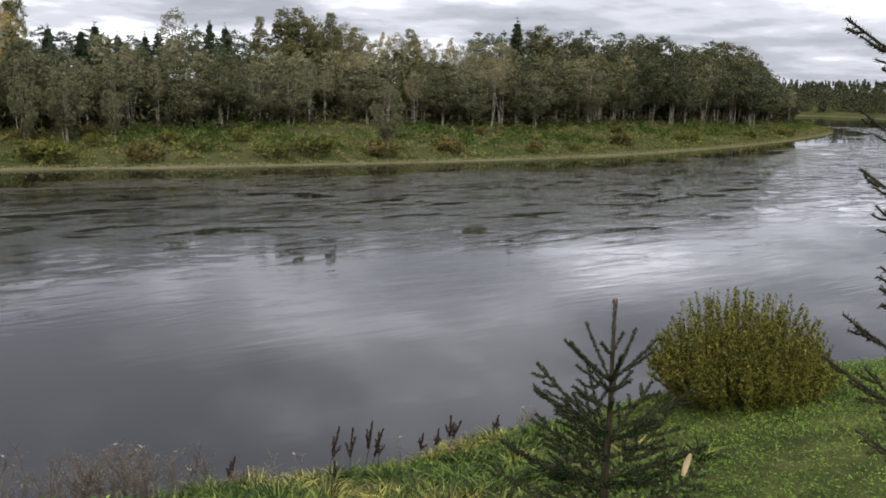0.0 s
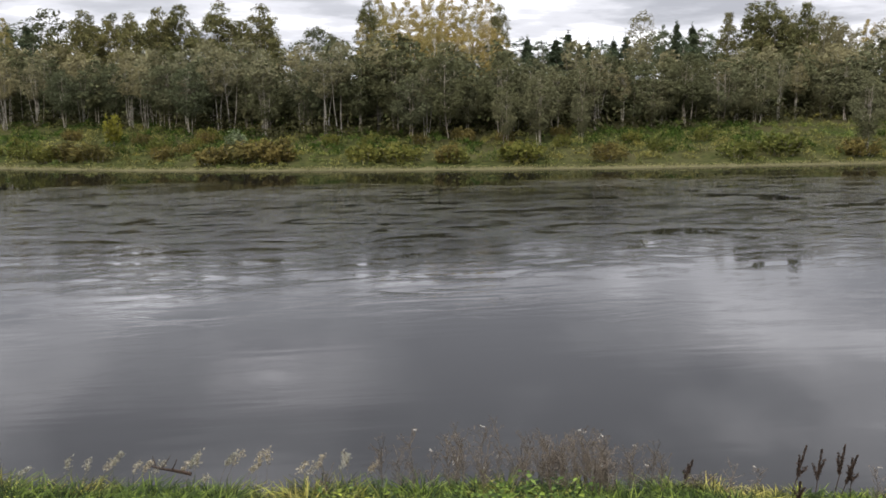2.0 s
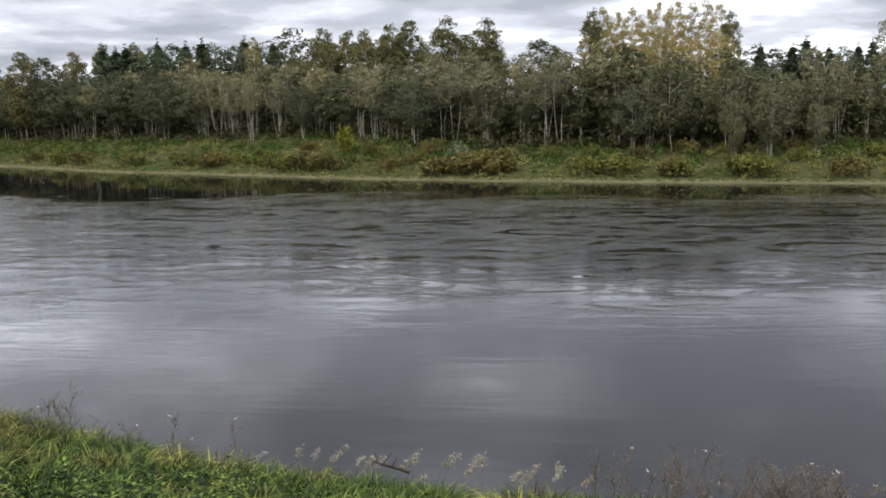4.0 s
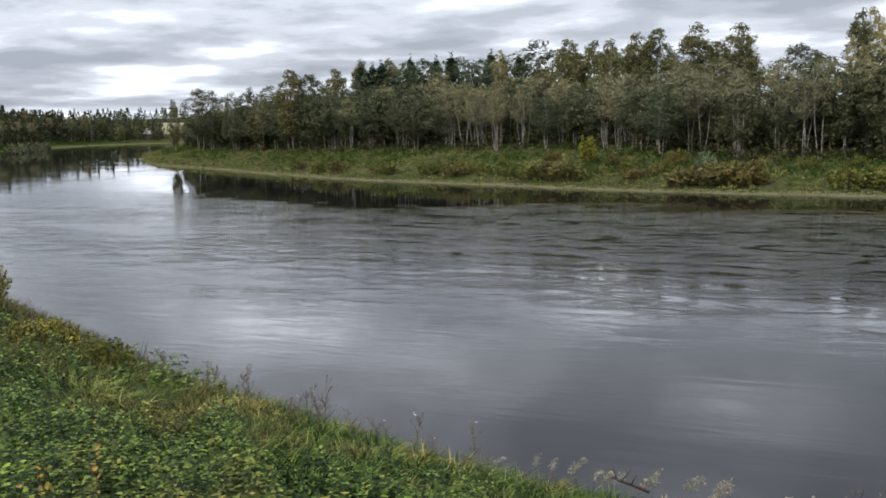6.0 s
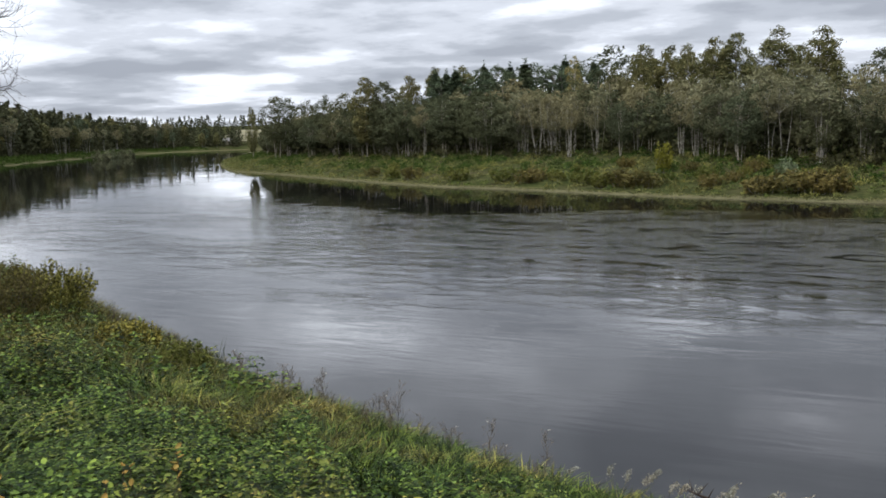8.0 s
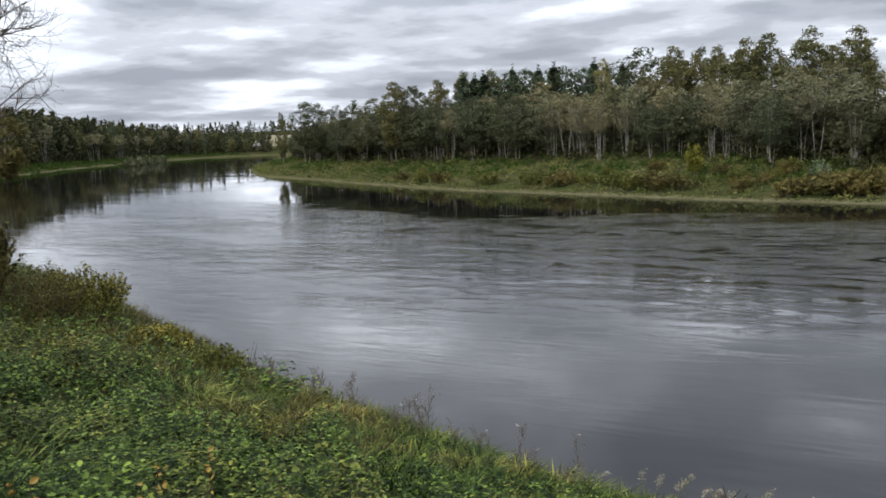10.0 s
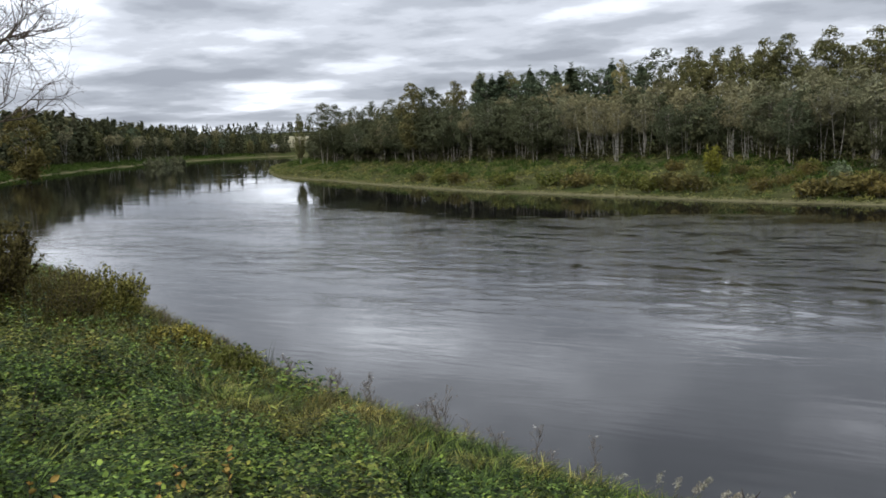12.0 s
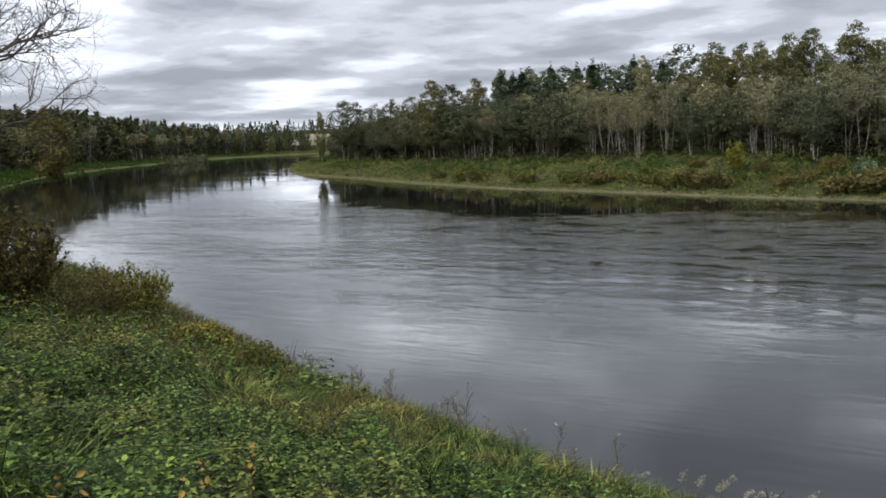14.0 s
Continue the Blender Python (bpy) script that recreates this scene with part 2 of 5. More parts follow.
# ---- building helpers ----
def mesh_of(name, verts, faces, material, smooth=False):
    me = bpy.data.meshes.new(name)
    v = np.asarray(verts, dtype=np.float32)
    me.from_pydata(v.tolist(), [], faces)
    me.materials.append(material)
    if smooth:
        me.shade_smooth()
    return me


def quads_mesh(name, quads, material):
    """quads: array n x 4 x 3, every quad an island of its own."""
    n = len(quads)
    me = bpy.data.meshes.new(name)
    me.vertices.add(4 * n)
    me.vertices.foreach_set("co", np.asarray(quads, dtype=np.float32).ravel())
    me.loops.add(4 * n)
    me.loops.foreach_set("vertex_index", np.arange(4 * n, dtype=np.int32))
    me.polygons.add(n)
    me.polygons.foreach_set("loop_start", np.arange(0, 4 * n, 4, dtype=np.int32))
    me.update(calc_edges=True)
    me.materials.append(material)
    return me


def tris_mesh(name, quads, material):
    """The same as quads_mesh, but of each leaf only one triangle, for trees far off."""
    n = len(quads)
    me = bpy.data.meshes.new(name)
    me.vertices.add(3 * n)
    me.vertices.foreach_set("co", np.asarray(quads[:, :3], dtype=np.float32).ravel())
    me.loops.add(3 * n)
    me.loops.foreach_set("vertex_index", np.arange(3 * n, dtype=np.int32))
    me.polygons.add(n)
    me.polygons.foreach_set("loop_start", np.arange(0, 3 * n, 3, dtype=np.int32))
    me.update(calc_edges=True)
    me.materials.append(material)
    return me


def part(name, me, parent, label=""):
    ob = new(name, me)
    ob.parent = parent
    if label:
        tagged(ob, label)
    return ob


def copy_at(ob, m):
    """A copy of a thing at exactly the pose and scale of m, whatever the scale of the thing itself."""
    s = ob.scale
    return copy_thing(ob, m @ Matrix.Diagonal((1 / s[0], 1 / s[1], 1 / s[2], 1)))


def tube(path, radii, sides=6):
    """Vertices and faces of a tapering tube along a path."""
    path = np.asarray(path, float)
    n = len(path)
    d = np.gradient(path, axis=0)
    d /= np.linalg.norm(d, axis=1)[:, None] + 1e-9
    ref = np.where(np.abs(d[:, 2:3]) > 0.9, np.array([[1.0, 0, 0]]), np.array([[0, 0, 1.0]]))
    a = np.cross(d, ref)
    a /= np.linalg.norm(a, axis=1)[:, None] + 1e-9
    b = np.cross(d, a)
    ang = np.arange(sides) * 2 * math.pi / sides
    ring = a[:, None, :] * np.cos(ang)[None, :, None] + b[:, None, :] * np.sin(ang)[None, :, None]
    v = (path[:, None, :] + ring * np.asarray(radii, float)[:, None, None]).reshape(-1, 3)
    f = [(i * sides + k, i * sides + (k + 1) % sides, (i + 1) * sides + (k + 1) % sides, (i + 1) * sides + k) for i in range(n - 1) for k in range(sides)]
    f.append(tuple((n - 1) * sides + k for k in range(sides)))
    return v, f


def join(pieces):
    vs, fs, off = [], [], 0
    for v, f in pieces:
        vs.append(np.asarray(v))
        fs.extend(tuple(i + off for i in q) for q in f)
        off += len(v)
    return np.concatenate(vs), fs


def leaf_quads(rng, centres, size, flat=0.0, long=1.5, spread=0.35, rising=0.0, facing=None):
    """Diamond leaves or leaf sprays round the centres; flat: how far they lie level; facing: the way each one mostly faces."""
    n = len(centres)
    d = rng.normal(size=(n, 3))
    d[:, 2] = d[:, 2] * (1 - flat) + rising
    if facing is not None:
        d -= facing * (d * facing).sum(1)[:, None] / ((facing * facing).sum(1)[:, None] + 1e-9)
    d /= np.linalg.norm(d, axis=1)[:, None]
    e = np.cross(d, facing if facing is not None else rng.normal(size=(n, 3)) * np.array([1 - flat, 1 - flat, 1]) + np.array([0, 0, 1e-3]))
    e /= np.linalg.norm(e, axis=1)[:, None] + 1e-9
    s = np.asarray(size) * (1 + spread * rng.uniform(-1, 1, (n, 1)))
    c = np.asarray(centres)
    return np.stack([c - d * s * long * 0.5, c + e * s * 0.5, c + d * s * long * 0.5, c - e * s * 0.5], axis=1)


# ---- the lie of the land ----
def smooth_line(pts, step=6):
    p = np.asarray(pts, float)
    q = np.vstack([2 * p[0] - p[1], p, 2 * p[-1] - p[-2]])
    out = []
    for i in range(1, len(q) - 2):
        for t in np.linspace(0, 1, step, endpoint=False):
            out.append(0.5 * (2 * q[i] + (q[i + 1] - q[i - 1]) * t + (2 * q[i - 1] - 5 * q[i] + 4 * q[i + 1] - q[i + 2]) * t * t + (3 * q[i] - q[i - 1] - 3 * q[i + 1] + q[i + 2]) * t ** 3))
    return np.vstack([out, p[-1:]])


# brow of the near bank, from the right round to the far left bank
BROW = smooth_line([(330, 720), (430, 560), (560, 440), (640, 370), (610, 300), (520, 240), (200, 75), (60, 5), (30, -1), (12, 6.2), (5, 8.3), (0, 9.2), (-4.2, 10.1), (-9, 12.0), (-15, 14.6),
                    (-26, 21), (-56, 33), (-130, 76), (-228, 158), (-298, 238), (-365, 345), (-400, 440), (-340, 500), (-180, 540), (200, 700)])
# water's edge of the far bank: a broad point of land
SHORE = smooth_line([(120, 430), (250, 270), (286, 190), (264, 151), (170, 108), (109, 88.5), (80, 83.6), (55, 83), (30, 85), (0, 91), (-17, 96), (-38, 105.5),
                     (-64, 118), (-106, 148), (-139, 172), (-190, 232), (-205, 262), (-190, 310), (-100, 380), (100, 460)])


def side_distance(px, py, line):
    """Signed distance to a polyline, positive on its left-hand side."""
    best = np.full(px.shape, 1e18)
    sign = np.zeros(px.shape)
    for (ax, ay), (bx, by) in zip(line[:-1], line[1:]):
        dx, dy = bx - ax, by - ay
        t = np.clip(((px - ax) * dx + (py - ay) * dy) / (dx * dx + dy * dy), 0, 1)
        qx, qy = px - ax - t * dx, py - ay - t * dy
        d2 = qx * qx + qy * qy
        near = d2 < best - 1e-9
        best = np.where(near, d2, best)
        sign = np.where(near, np.sign(dx * (py - ay) - dy * (px - ax)), sign)
    return np.sqrt(best) * np.where(sign == 0, 1, sign)


def land_height(px, py):
    px, py = np.asarray(px, float), np.asarray(py, float)
    s = -side_distance(px, py, BROW)       # positive towards the water
    r = np.hypot(px, py)
    k = np.interp(r, [20, 60, 150], [1.0, 0.72, 0.42])
    lip = np.interp(px, [5.5, 8.5, 10, 14, 40], [0, 0.5, 0.8, 1.05, 0.6])     # the lawn stands a little higher
    near = np.where(s < 0, 3.12 + lip * np.clip(1 + s / 14, 0.3, 1) + np.minimum(-s * 0.29, 2.65 + np.maximum(-s - 9.3, 0) * 0.03), 3.12 + lip - 0.70 * s) * k
    f = -side_distance(px, py, SHORE)      # positive inland
    far = np.where(f > 0, np.minimum(f * 0.6, 0.22) + np.minimum(np.maximum(f - 0.35, 0) * 0.155, 3.6) + np.minimum(np.maximum(f - 25, 0) * 0.03, 6), f * 0.35)
    flat = zip(px.ravel(), py.ravel())
    wob = np.array([noise.noise((x * 0.11, y * 0.11, 0.3)) * 0.35 + noise.noise((x * 0.5, y * 0.5, 4.3)) * 0.10 for x, y in flat]).reshape(px.shape)
    z = np.maximum(near, far)
    z = z + wob * np.clip(z / 1.5, 0, 1) * np.interp(r, [0, 12, 60], [0.35, 0.5, 1.0])
    hill = np.clip((np.hypot(px, py) - 600) / 1500, 0, 1) ** 1.5 * 14
    return np.maximum(z, -1.8) + np.where(z > 0.2, hill, 0)


def land_z(x, y):
    return float(land_height(np.array([x]), np.array([y]))[0])


def build_ground():
    def axis(lo, hi, centre, fine_step, n):
        a = np.linspace(-1, 1, n)
        k = 5.2
        w = np.sinh(k * a) / np.sinh(k)
        return centre + np.where(a < 0, (centre - lo) * w, (hi - centre) * w)
    xs = np.unique(np.concatenate([axis(-3000, 3000, 0, 0.3, 140), np.linspace(-230, 290, 90)]))
    ys = np.unique(np.concatenate([axis(-800, 3200, 8, 0.3, 130), np.linspace(78, 270, 80)]))
    gx, gy = np.meshgrid(xs, ys)
    gz = land_height(gx, gy)
    nx, ny = len(xs), len(ys)
    v = np.stack([gx, gy, gz], -1).reshape(-1, 3)
    idx = np.arange(nx * ny).reshape(ny, nx)
    q = np.stack([idx[:-1, :-1], idx[:-1, 1:], idx[1:, 1:], idx[1:, :-1]], -1).reshape(-1, 4)
    me = quads_mesh("ground", np.zeros((0, 4, 3)), M_GROUND)
    me.vertices.add(len(v))
    me.vertices.foreach_set("co", v.astype(np.float32).ravel())
    me.loops.add(q.size)
    me.loops.foreach_set("vertex_index", q.astype(np.int32).ravel())
    me.polygons.add(len(q))
    me.polygons.foreach_set("loop_start", np.arange(0, q.size, 4, dtype=np.int32))
    me.update(calc_edges=True)
    me.shade_smooth()
    return tagged(new("ground", me), "grassy river banks with bare soil at the water", "ground", kind="structure")


build_ground()


def build_water():
    xs = np.unique(np.concatenate([np.linspace(-2500, 2500, 26), np.linspace(-420, 420, 85), np.linspace(-60, 60, 41)]))
    ys = np.unique(np.concatenate([np.linspace(-700, 2500, 22), np.linspace(0, 420, 85)]))
    gx, gy = np.meshgrid(xs, ys)
    idx = np.arange(gx.size).reshape(gx.shape)
    q = np.stack([idx[:-1, :-1], idx[:-1, 1:], idx[1:, 1:], idx[1:, :-1]], -1).reshape(-1, 4)
    me = mesh_of("water", np.stack([gx, gy, gx * 0], -1).reshape(-1, 3), q.tolist(), M_WATER)
    off = me.attributes.new("off_shore", "FLOAT", "POINT")
    off.data.foreach_set("value", side_distance(gx, gy, SHORE).astype(np.float32).ravel())
    return tagged(new("water", me), "dark slow river water reflecting a grey sky", "river", kind="structure")


build_water()


# ---- trees ----
def stem_path(rng, base, top, bend, n=7):
    t = np.linspace(0, 1, n)[:, None]
    base, top = np.asarray(base, float), np.asarray(top, float)
    off = rng.normal(size=(2, 2)) * bend
    sway = np.concatenate([off[0] * np.sin(t * math.pi) + off[1] * np.sin(t * 2 * math.pi) * 0.5, np.zeros((n, 1))], axis=1)
    return base + (top - base) * t + sway


def broadleaf(rng, h, crown_r, crown_from, stems, limbs, leaves, leaf_size, clump=0.55, thick=0.016, belly=0.8, fork=0.35, tight=0.7, sub=2, lobes=1.0, fine=True):
    """Trunks, limbs and leaf sprays of a broad-leaved tree, base at the origin. belly: how low the crown is widest."""
    wood, stem_lines = [], []
    r0 = thick * h * (0.75 if stems > 1 else 1.0)
    for s in range(stems):
        a = rng.uniform(0, 6.28)
        base = (0.25 * math.cos(a) * (stems > 1), 0.25 * math.sin(a) * (stems > 1), -0.3)
        lean = rng.uniform(0.2, 1.0) * fork * crown_r if stems > 1 else rng.uniform(0, 0.2) * crown_r
        p = stem_path(rng, base, (lean * math.cos(a), lean * math.sin(a), h * rng.uniform(0.80, 0.92)), 0.012 * h)
        wood.append(tube(p, np.linspace(r0, r0 * 0.16, len(p)), 6))
        stem_lines.append(p)
    n = limbs * sub
    v = 1 - rng.random(n) ** 0.85
    lobe = rng.uniform(0, 6.28, 3)
    a = rng.uniform(0, 6.28, n)
    swell = 1 + lobes * (0.20 * np.sin(2 * a + lobe[0] + 3 * v) + 0.16 * np.sin(3 * a + lobe[1] - 7 * v))
    r = crown_r * np.sin(math.pi * np.clip(v, 0.03, 0.97) ** belly) ** tight * swell * rng.uniform(0.16, 1.0, n) ** 0.5
    rad = clump * rng.uniform(0.6, 1.1, n) * (1.1 - 0.45 * v)
    z = h * (crown_from + (1 - crown_from) * v) - rad * 0.9 * (v > 0.8)
    centres = np.column_stack([np.cos(a) * r, np.sin(a) * r, z])
    if fine:
        for c in centres[:limbs]:
            p = stem_lines[int(rng.integers(stems))]
            i = int(np.clip((c[2] - 0.5 * np.hypot(c[0], c[1])) / h * 7, 1, 5))
            q = stem_path(rng, p[i], c, 0.12, 3)
            wood.append(tube(q, [r0 * 0.26, r0 * 0.16, r0 * 0.05], 3))
    share = rad ** 2
    pick = rng.choice(n, leaves, p=share / share.sum())
    offs = rng.normal(size=(leaves, 3)) + np.array([0, 0, 0.25])
    offs /= np.linalg.norm(offs, axis=1)[:, None]
    ragged = rng.random(leaves)
    deep = np.where(ragged < 0.16, rng.uniform(0.9, 1.55, leaves), rng.uniform(0.25, 1.0, leaves) ** 0.45)
    pts = centres[pick] + offs * (rad[pick] * deep)[:, None] * np.array([1.0, 1.0, 0.85])
    facing = offs + rng.normal(size=(leaves, 3)) * 0.42 + np.array([0, 0, 0.25])
    return join(wood), leaf_quads(rng, pts, leaf_size, flat=0.1, facing=facing)


def conifer(rng, h, base_r, layers, leaves_per, size, start=0.12, ragged=0.25):
    """Spruce: a straight trunk with drooping whorls."""
    wood = [tube(stem_path(rng, (0, 0, -0.3), (0, 0, h), 0.004 * h), np.linspace(0.014 * h, 0.01, 7), 6)]
    pts = []
    for k in range(layers):
        u = start + (1 - start) * (k / layers) ** 0.9
        r = base_r * (1 - u) ** 0.85 * rng.uniform(1 - ragged, 1.0) + 0.12
        for b in range(6):
            a = rng.uniform(0, 6.28)
            o = np.array([0, 0, u * h])
            e = o + np.array([math.cos(a) * r, math.sin(a) * r, -0.22 * r + 0.1])
            if b < 1:
                wood.append(tube([o, (o + e) / 2 + np.array([0, 0, 0.05]), e], [0.05 * (1.1 - u), 0.03, 0.012], 4))
            t = rng.uniform(0.15, 1.05, leaves_per)[:, None]
            pts.append(o + (e - o) * t + rng.normal(size=(leaves_per, 3)) * 0.10 * r)
    pts = np.concatenate(pts)
    tip = np.array([[0, 0, h + 0.2]]) + rng.normal(size=(14, 3)) * np.array([0.08, 0.08, 0.45])
    return join(wood), leaf_quads(rng, np.concatenate([pts, tip]), size, flat=0.35, long=1.8)


def tree_thing(name, wood, quads, bark, leaf, label, group):
    ob = tagged(new(name), label, "tree", group)
    part("trunk", mesh_of("trunk", *wood, bark, True), ob)
    part("crown", tris_mesh("crown", quads, leaf), ob)
    return ob


rng = np.random.default_rng(5)
KINDS = {}


def variants(kind, count, maker, bark, leaf, label, group):
    KINDS[kind] = []
    for i in range(count):
        wood, quads = maker()
        KINDS[kind].append([tree_thing(kind, wood, quads, bark, leaf, label, group), False])


DETAILED = 5                       # the first variants of a kind stand in front, the others behind


def two_grades(kind, h, radius, crown_from, stems, limbs, leaves, size, clump, bark, leaf, label, group, **more):
    """Five full variants of a kind for the front of the woods and three plainer ones for the rows behind."""
    KINDS[kind] = []
    for i in range(DETAILED + 3):
        front = i < DETAILED
        wood, quads = broadleaf(rng, h, rng.uniform(*radius), rng.uniform(*crown_from), int(rng.integers(stems[0], stems[1] + 1)),
                                limbs, leaves if front else leaves // 4, size if front else size * 1.9, clump if front else clump * 1.1, fine=front, **more)
        KINDS[kind].append([tree_thing(kind, wood, quads, bark, leaf, label, group), False])


two_grades("alder_tree", 10, (2.3, 2.9), (0.14, 0.30), (1, 3), 34, 4800, 0.21, 0.72, M_BARK_PALE, M_ALDER, "dark olive-green alder with grey trunks on the river bank", "trees of the far bank", belly=0.95, thick=0.0065, sub=3)
two_grades("birch_tree", 11, (1.6, 2.1), (0.42, 0.62), (2, 5), 38, 2400, 0.18, 0.55, M_BARK_BIRCH, M_BIRCH, "slender birch with pale bare trunks and thinning autumn leaves", "trees of the far bank", thick=0.0064, fork=1.0, sub=3)
two_grades("willow_tree", 8, (2.1, 2.7), (0.10, 0.26), (2, 5), 36, 4600, 0.19, 0.66, M_BARK_PALE, M_GREY, "grey-green rounded willow with several pale stems", "trees of the far bank", thick=0.007, belly=1.0, sub=3)
two_grades("aspen_tree", 15, (1.9, 2.3), (0.15, 0.28), (1, 2), 60, 8600, 0.26, 0.80, M_BARK_PALE, M_ASPEN, "tall oval aspen with yellowing leaves above the woods", "tall trees behind the woods", thick=0.008, belly=0.85, tight=0.55, lobes=0.45, sub=3)
two_grades("golden_birch", 15, (1.7, 2.1), (0.12, 0.30), (1, 3), 56, 7000, 0.185, 0.55, M_BARK_WHITE, M_GOLD, "tall autumn birch with golden leaves and white stems", "tall trees behind the woods", thick=0.0065, belly=0.85, tight=0.6, fork=0.7, sub=3)
two_grades("pine_tree", 15, (2.2, 2.6), (0.42, 0.50), (1, 1), 30, 2600, 0.28, 0.80, M_BARK_DARK, M_CONIFER, "dark pine with a rounded dense crown", "tall trees behind the woods", thick=0.012, sub=3)
variants("spruce_tree", 4, lambda: conifer(rng, 14.2, 3.4, 30, 30, 0.36, ragged=0.5),
         M_BARK_DARK, M_CONIFER, "dark green pointed spruce rising above the woods", "tall trees behind the woods")
NATURAL = {"alder_tree": 10, "birch_tree": 11, "willow_tree": 8, "aspen_tree": 15, "golden_birch": 15, "spruce_tree": 14.4, "pine_tree": 15}
COUNT = dict.fromkeys(KINDS, 0)


def plant(kind, x, y, height, wide=1.0, back=False):
    COUNT[kind] += 1
    slots = KINDS[kind]
    if len(slots) > DETAILED:
        slots = slots[DETAILED:] if back else slots[:DETAILED]
    slot = slots[int(rng.integers(len(slots)))]
    k = height / NATURAL[kind]
    m = pose(x, y, land_z(x, y), 0, 0, float(rng.uniform(0, 360))) @ Matrix.Diagonal((k * wide, k * wide, k, 1))
    if slot[1]:
        return copy_at(slot[0], m)
    slot[0].matrix_basis, slot[1] = m, True
    return slot[0]


def along(line, spacing):
    """Points every spacing metres along a polyline with the normal on its right-hand side."""
    seg = np.diff(line, axis=0)
    ln = np.hypot(seg[:, 0], seg[:, 1])
    cum = np.concatenate([[0], np.cumsum(ln)])
    for s in np.arange(0, cum[-1], spacing):
        i = min(int(np.searchsorted(cum, s, "right")) - 1, len(seg) - 1)
        d = seg[i] / ln[i]
        yield line[i] + d * (s - cum[i]), np.array([d[1], -d[0]])


WOOD_X = [-205, -139, -64, -38, -12, 20, 40, 60, 80, 110, 170, 262]
WOOD_IN = [15, 17, 21, 23, 17, 16, 18, 24, 20, 20, 21, 13]
ROW_STEP = [0.0, 2.8, 6.2, 10.5]
# how the woods are mixed along the bank, by x: alder, birch, willow, aspen
MIX_X = [-200, -95, -70, -45, -20, -6, 6, 20, 60, 90, 140, 260]
MIX = [(8, 0, 3, 0), (8, 1, 2, 0), (4, 6, 2, 0), (3, 9, 2, 0), (3, 9, 2, 0), (5, 5, 2, 0), (9, 0, 2, 0), (4, 1, 5, 0), (4, 3, 5, 0), (5, 3, 3, 1), (7, 2, 2, 1), (9, 1, 1, 0)]
# how high the tops of the woods stand against the sky, in degrees, by bearing
TOP_AZ = [-62, -57.7, -56.4, -55, -50, -44, -38.7, -32, -25, -18, -12.4, -7, -4, -2.5, -0.5, 1.2, 6.3, 13.4, 20.4, 25.6, 30.7, 34, 37.1, 42]
TOP_EL = [0.5, 1.1, 1.9, 2.9, 3.2, 3.2, 2.9, 3.05, 2.95, 3.2, 3.35, 3.8, 3.8, 3.9, 4.15, 3.55, 3.6, 3.05, 3.2, 2.85, 2.25, 1.5, 0.75, 0.5]


def skyline_height(x, y, azs, els):
    d = math.hypot(x, y)
    el = float(np.interp(math.degrees(math.atan2(-x, y)), azs, els))
    return max(3.0, EYE[2] + d * math.tan(radians(el)) - land_z(x, y))


for k, back in enumerate(ROW_STEP):
    for p, nrm in along(SHORE, 3.2 + 0.45 * k):
        if not (-204 < p[0] < 268 and p[1] < 270):
            continue
        d = float(np.interp(p[0], WOOD_X, WOOD_IN)) + back + rng.uniform(-1.6, 1.6)
        q = p + nrm * d + rng.uniform(-1.2, 1.2, 2)
        w = np.array([np.interp(p[0], MIX_X, [m[j] for m in MIX]) for j in range(4)])
        kind = ("alder_tree", "birch_tree", "willow_tree", "aspen_tree")[int(rng.choice(4, p=w / w.sum()))]
        if COUNT[kind] >= 298:
            kind = min(("alder_tree", "birch_tree", "willow_tree"), key=lambda n: COUNT[n])
        hgt = skyline_height(*q, TOP_AZ, TOP_EL) * rng.uniform(0.80, 1.06) * (0.84 if kind == "willow_tree" else 1.0) * (0.88 + 0.045 * k)
        plant(kind, q[0], q[1], hgt, rng.uniform(1.05, 1.35), k > 0 and rng.random() < 0.35 + 0.5 * k)


def bearing(az, dist):
    return -math.sin(radians(az)) * dist, math.cos(radians(az)) * dist


def tall(kind, az, el, dist, wide=1.0):
    """A tree whose top stands at the elevation el, az degrees left of straight across, dist metres away."""
    x, y = bearing(az, dist)
    plant(kind, x, y, max(5.0, EYE[2] + dist * math.tan(radians(el)) - land_z(x, y)), wide)


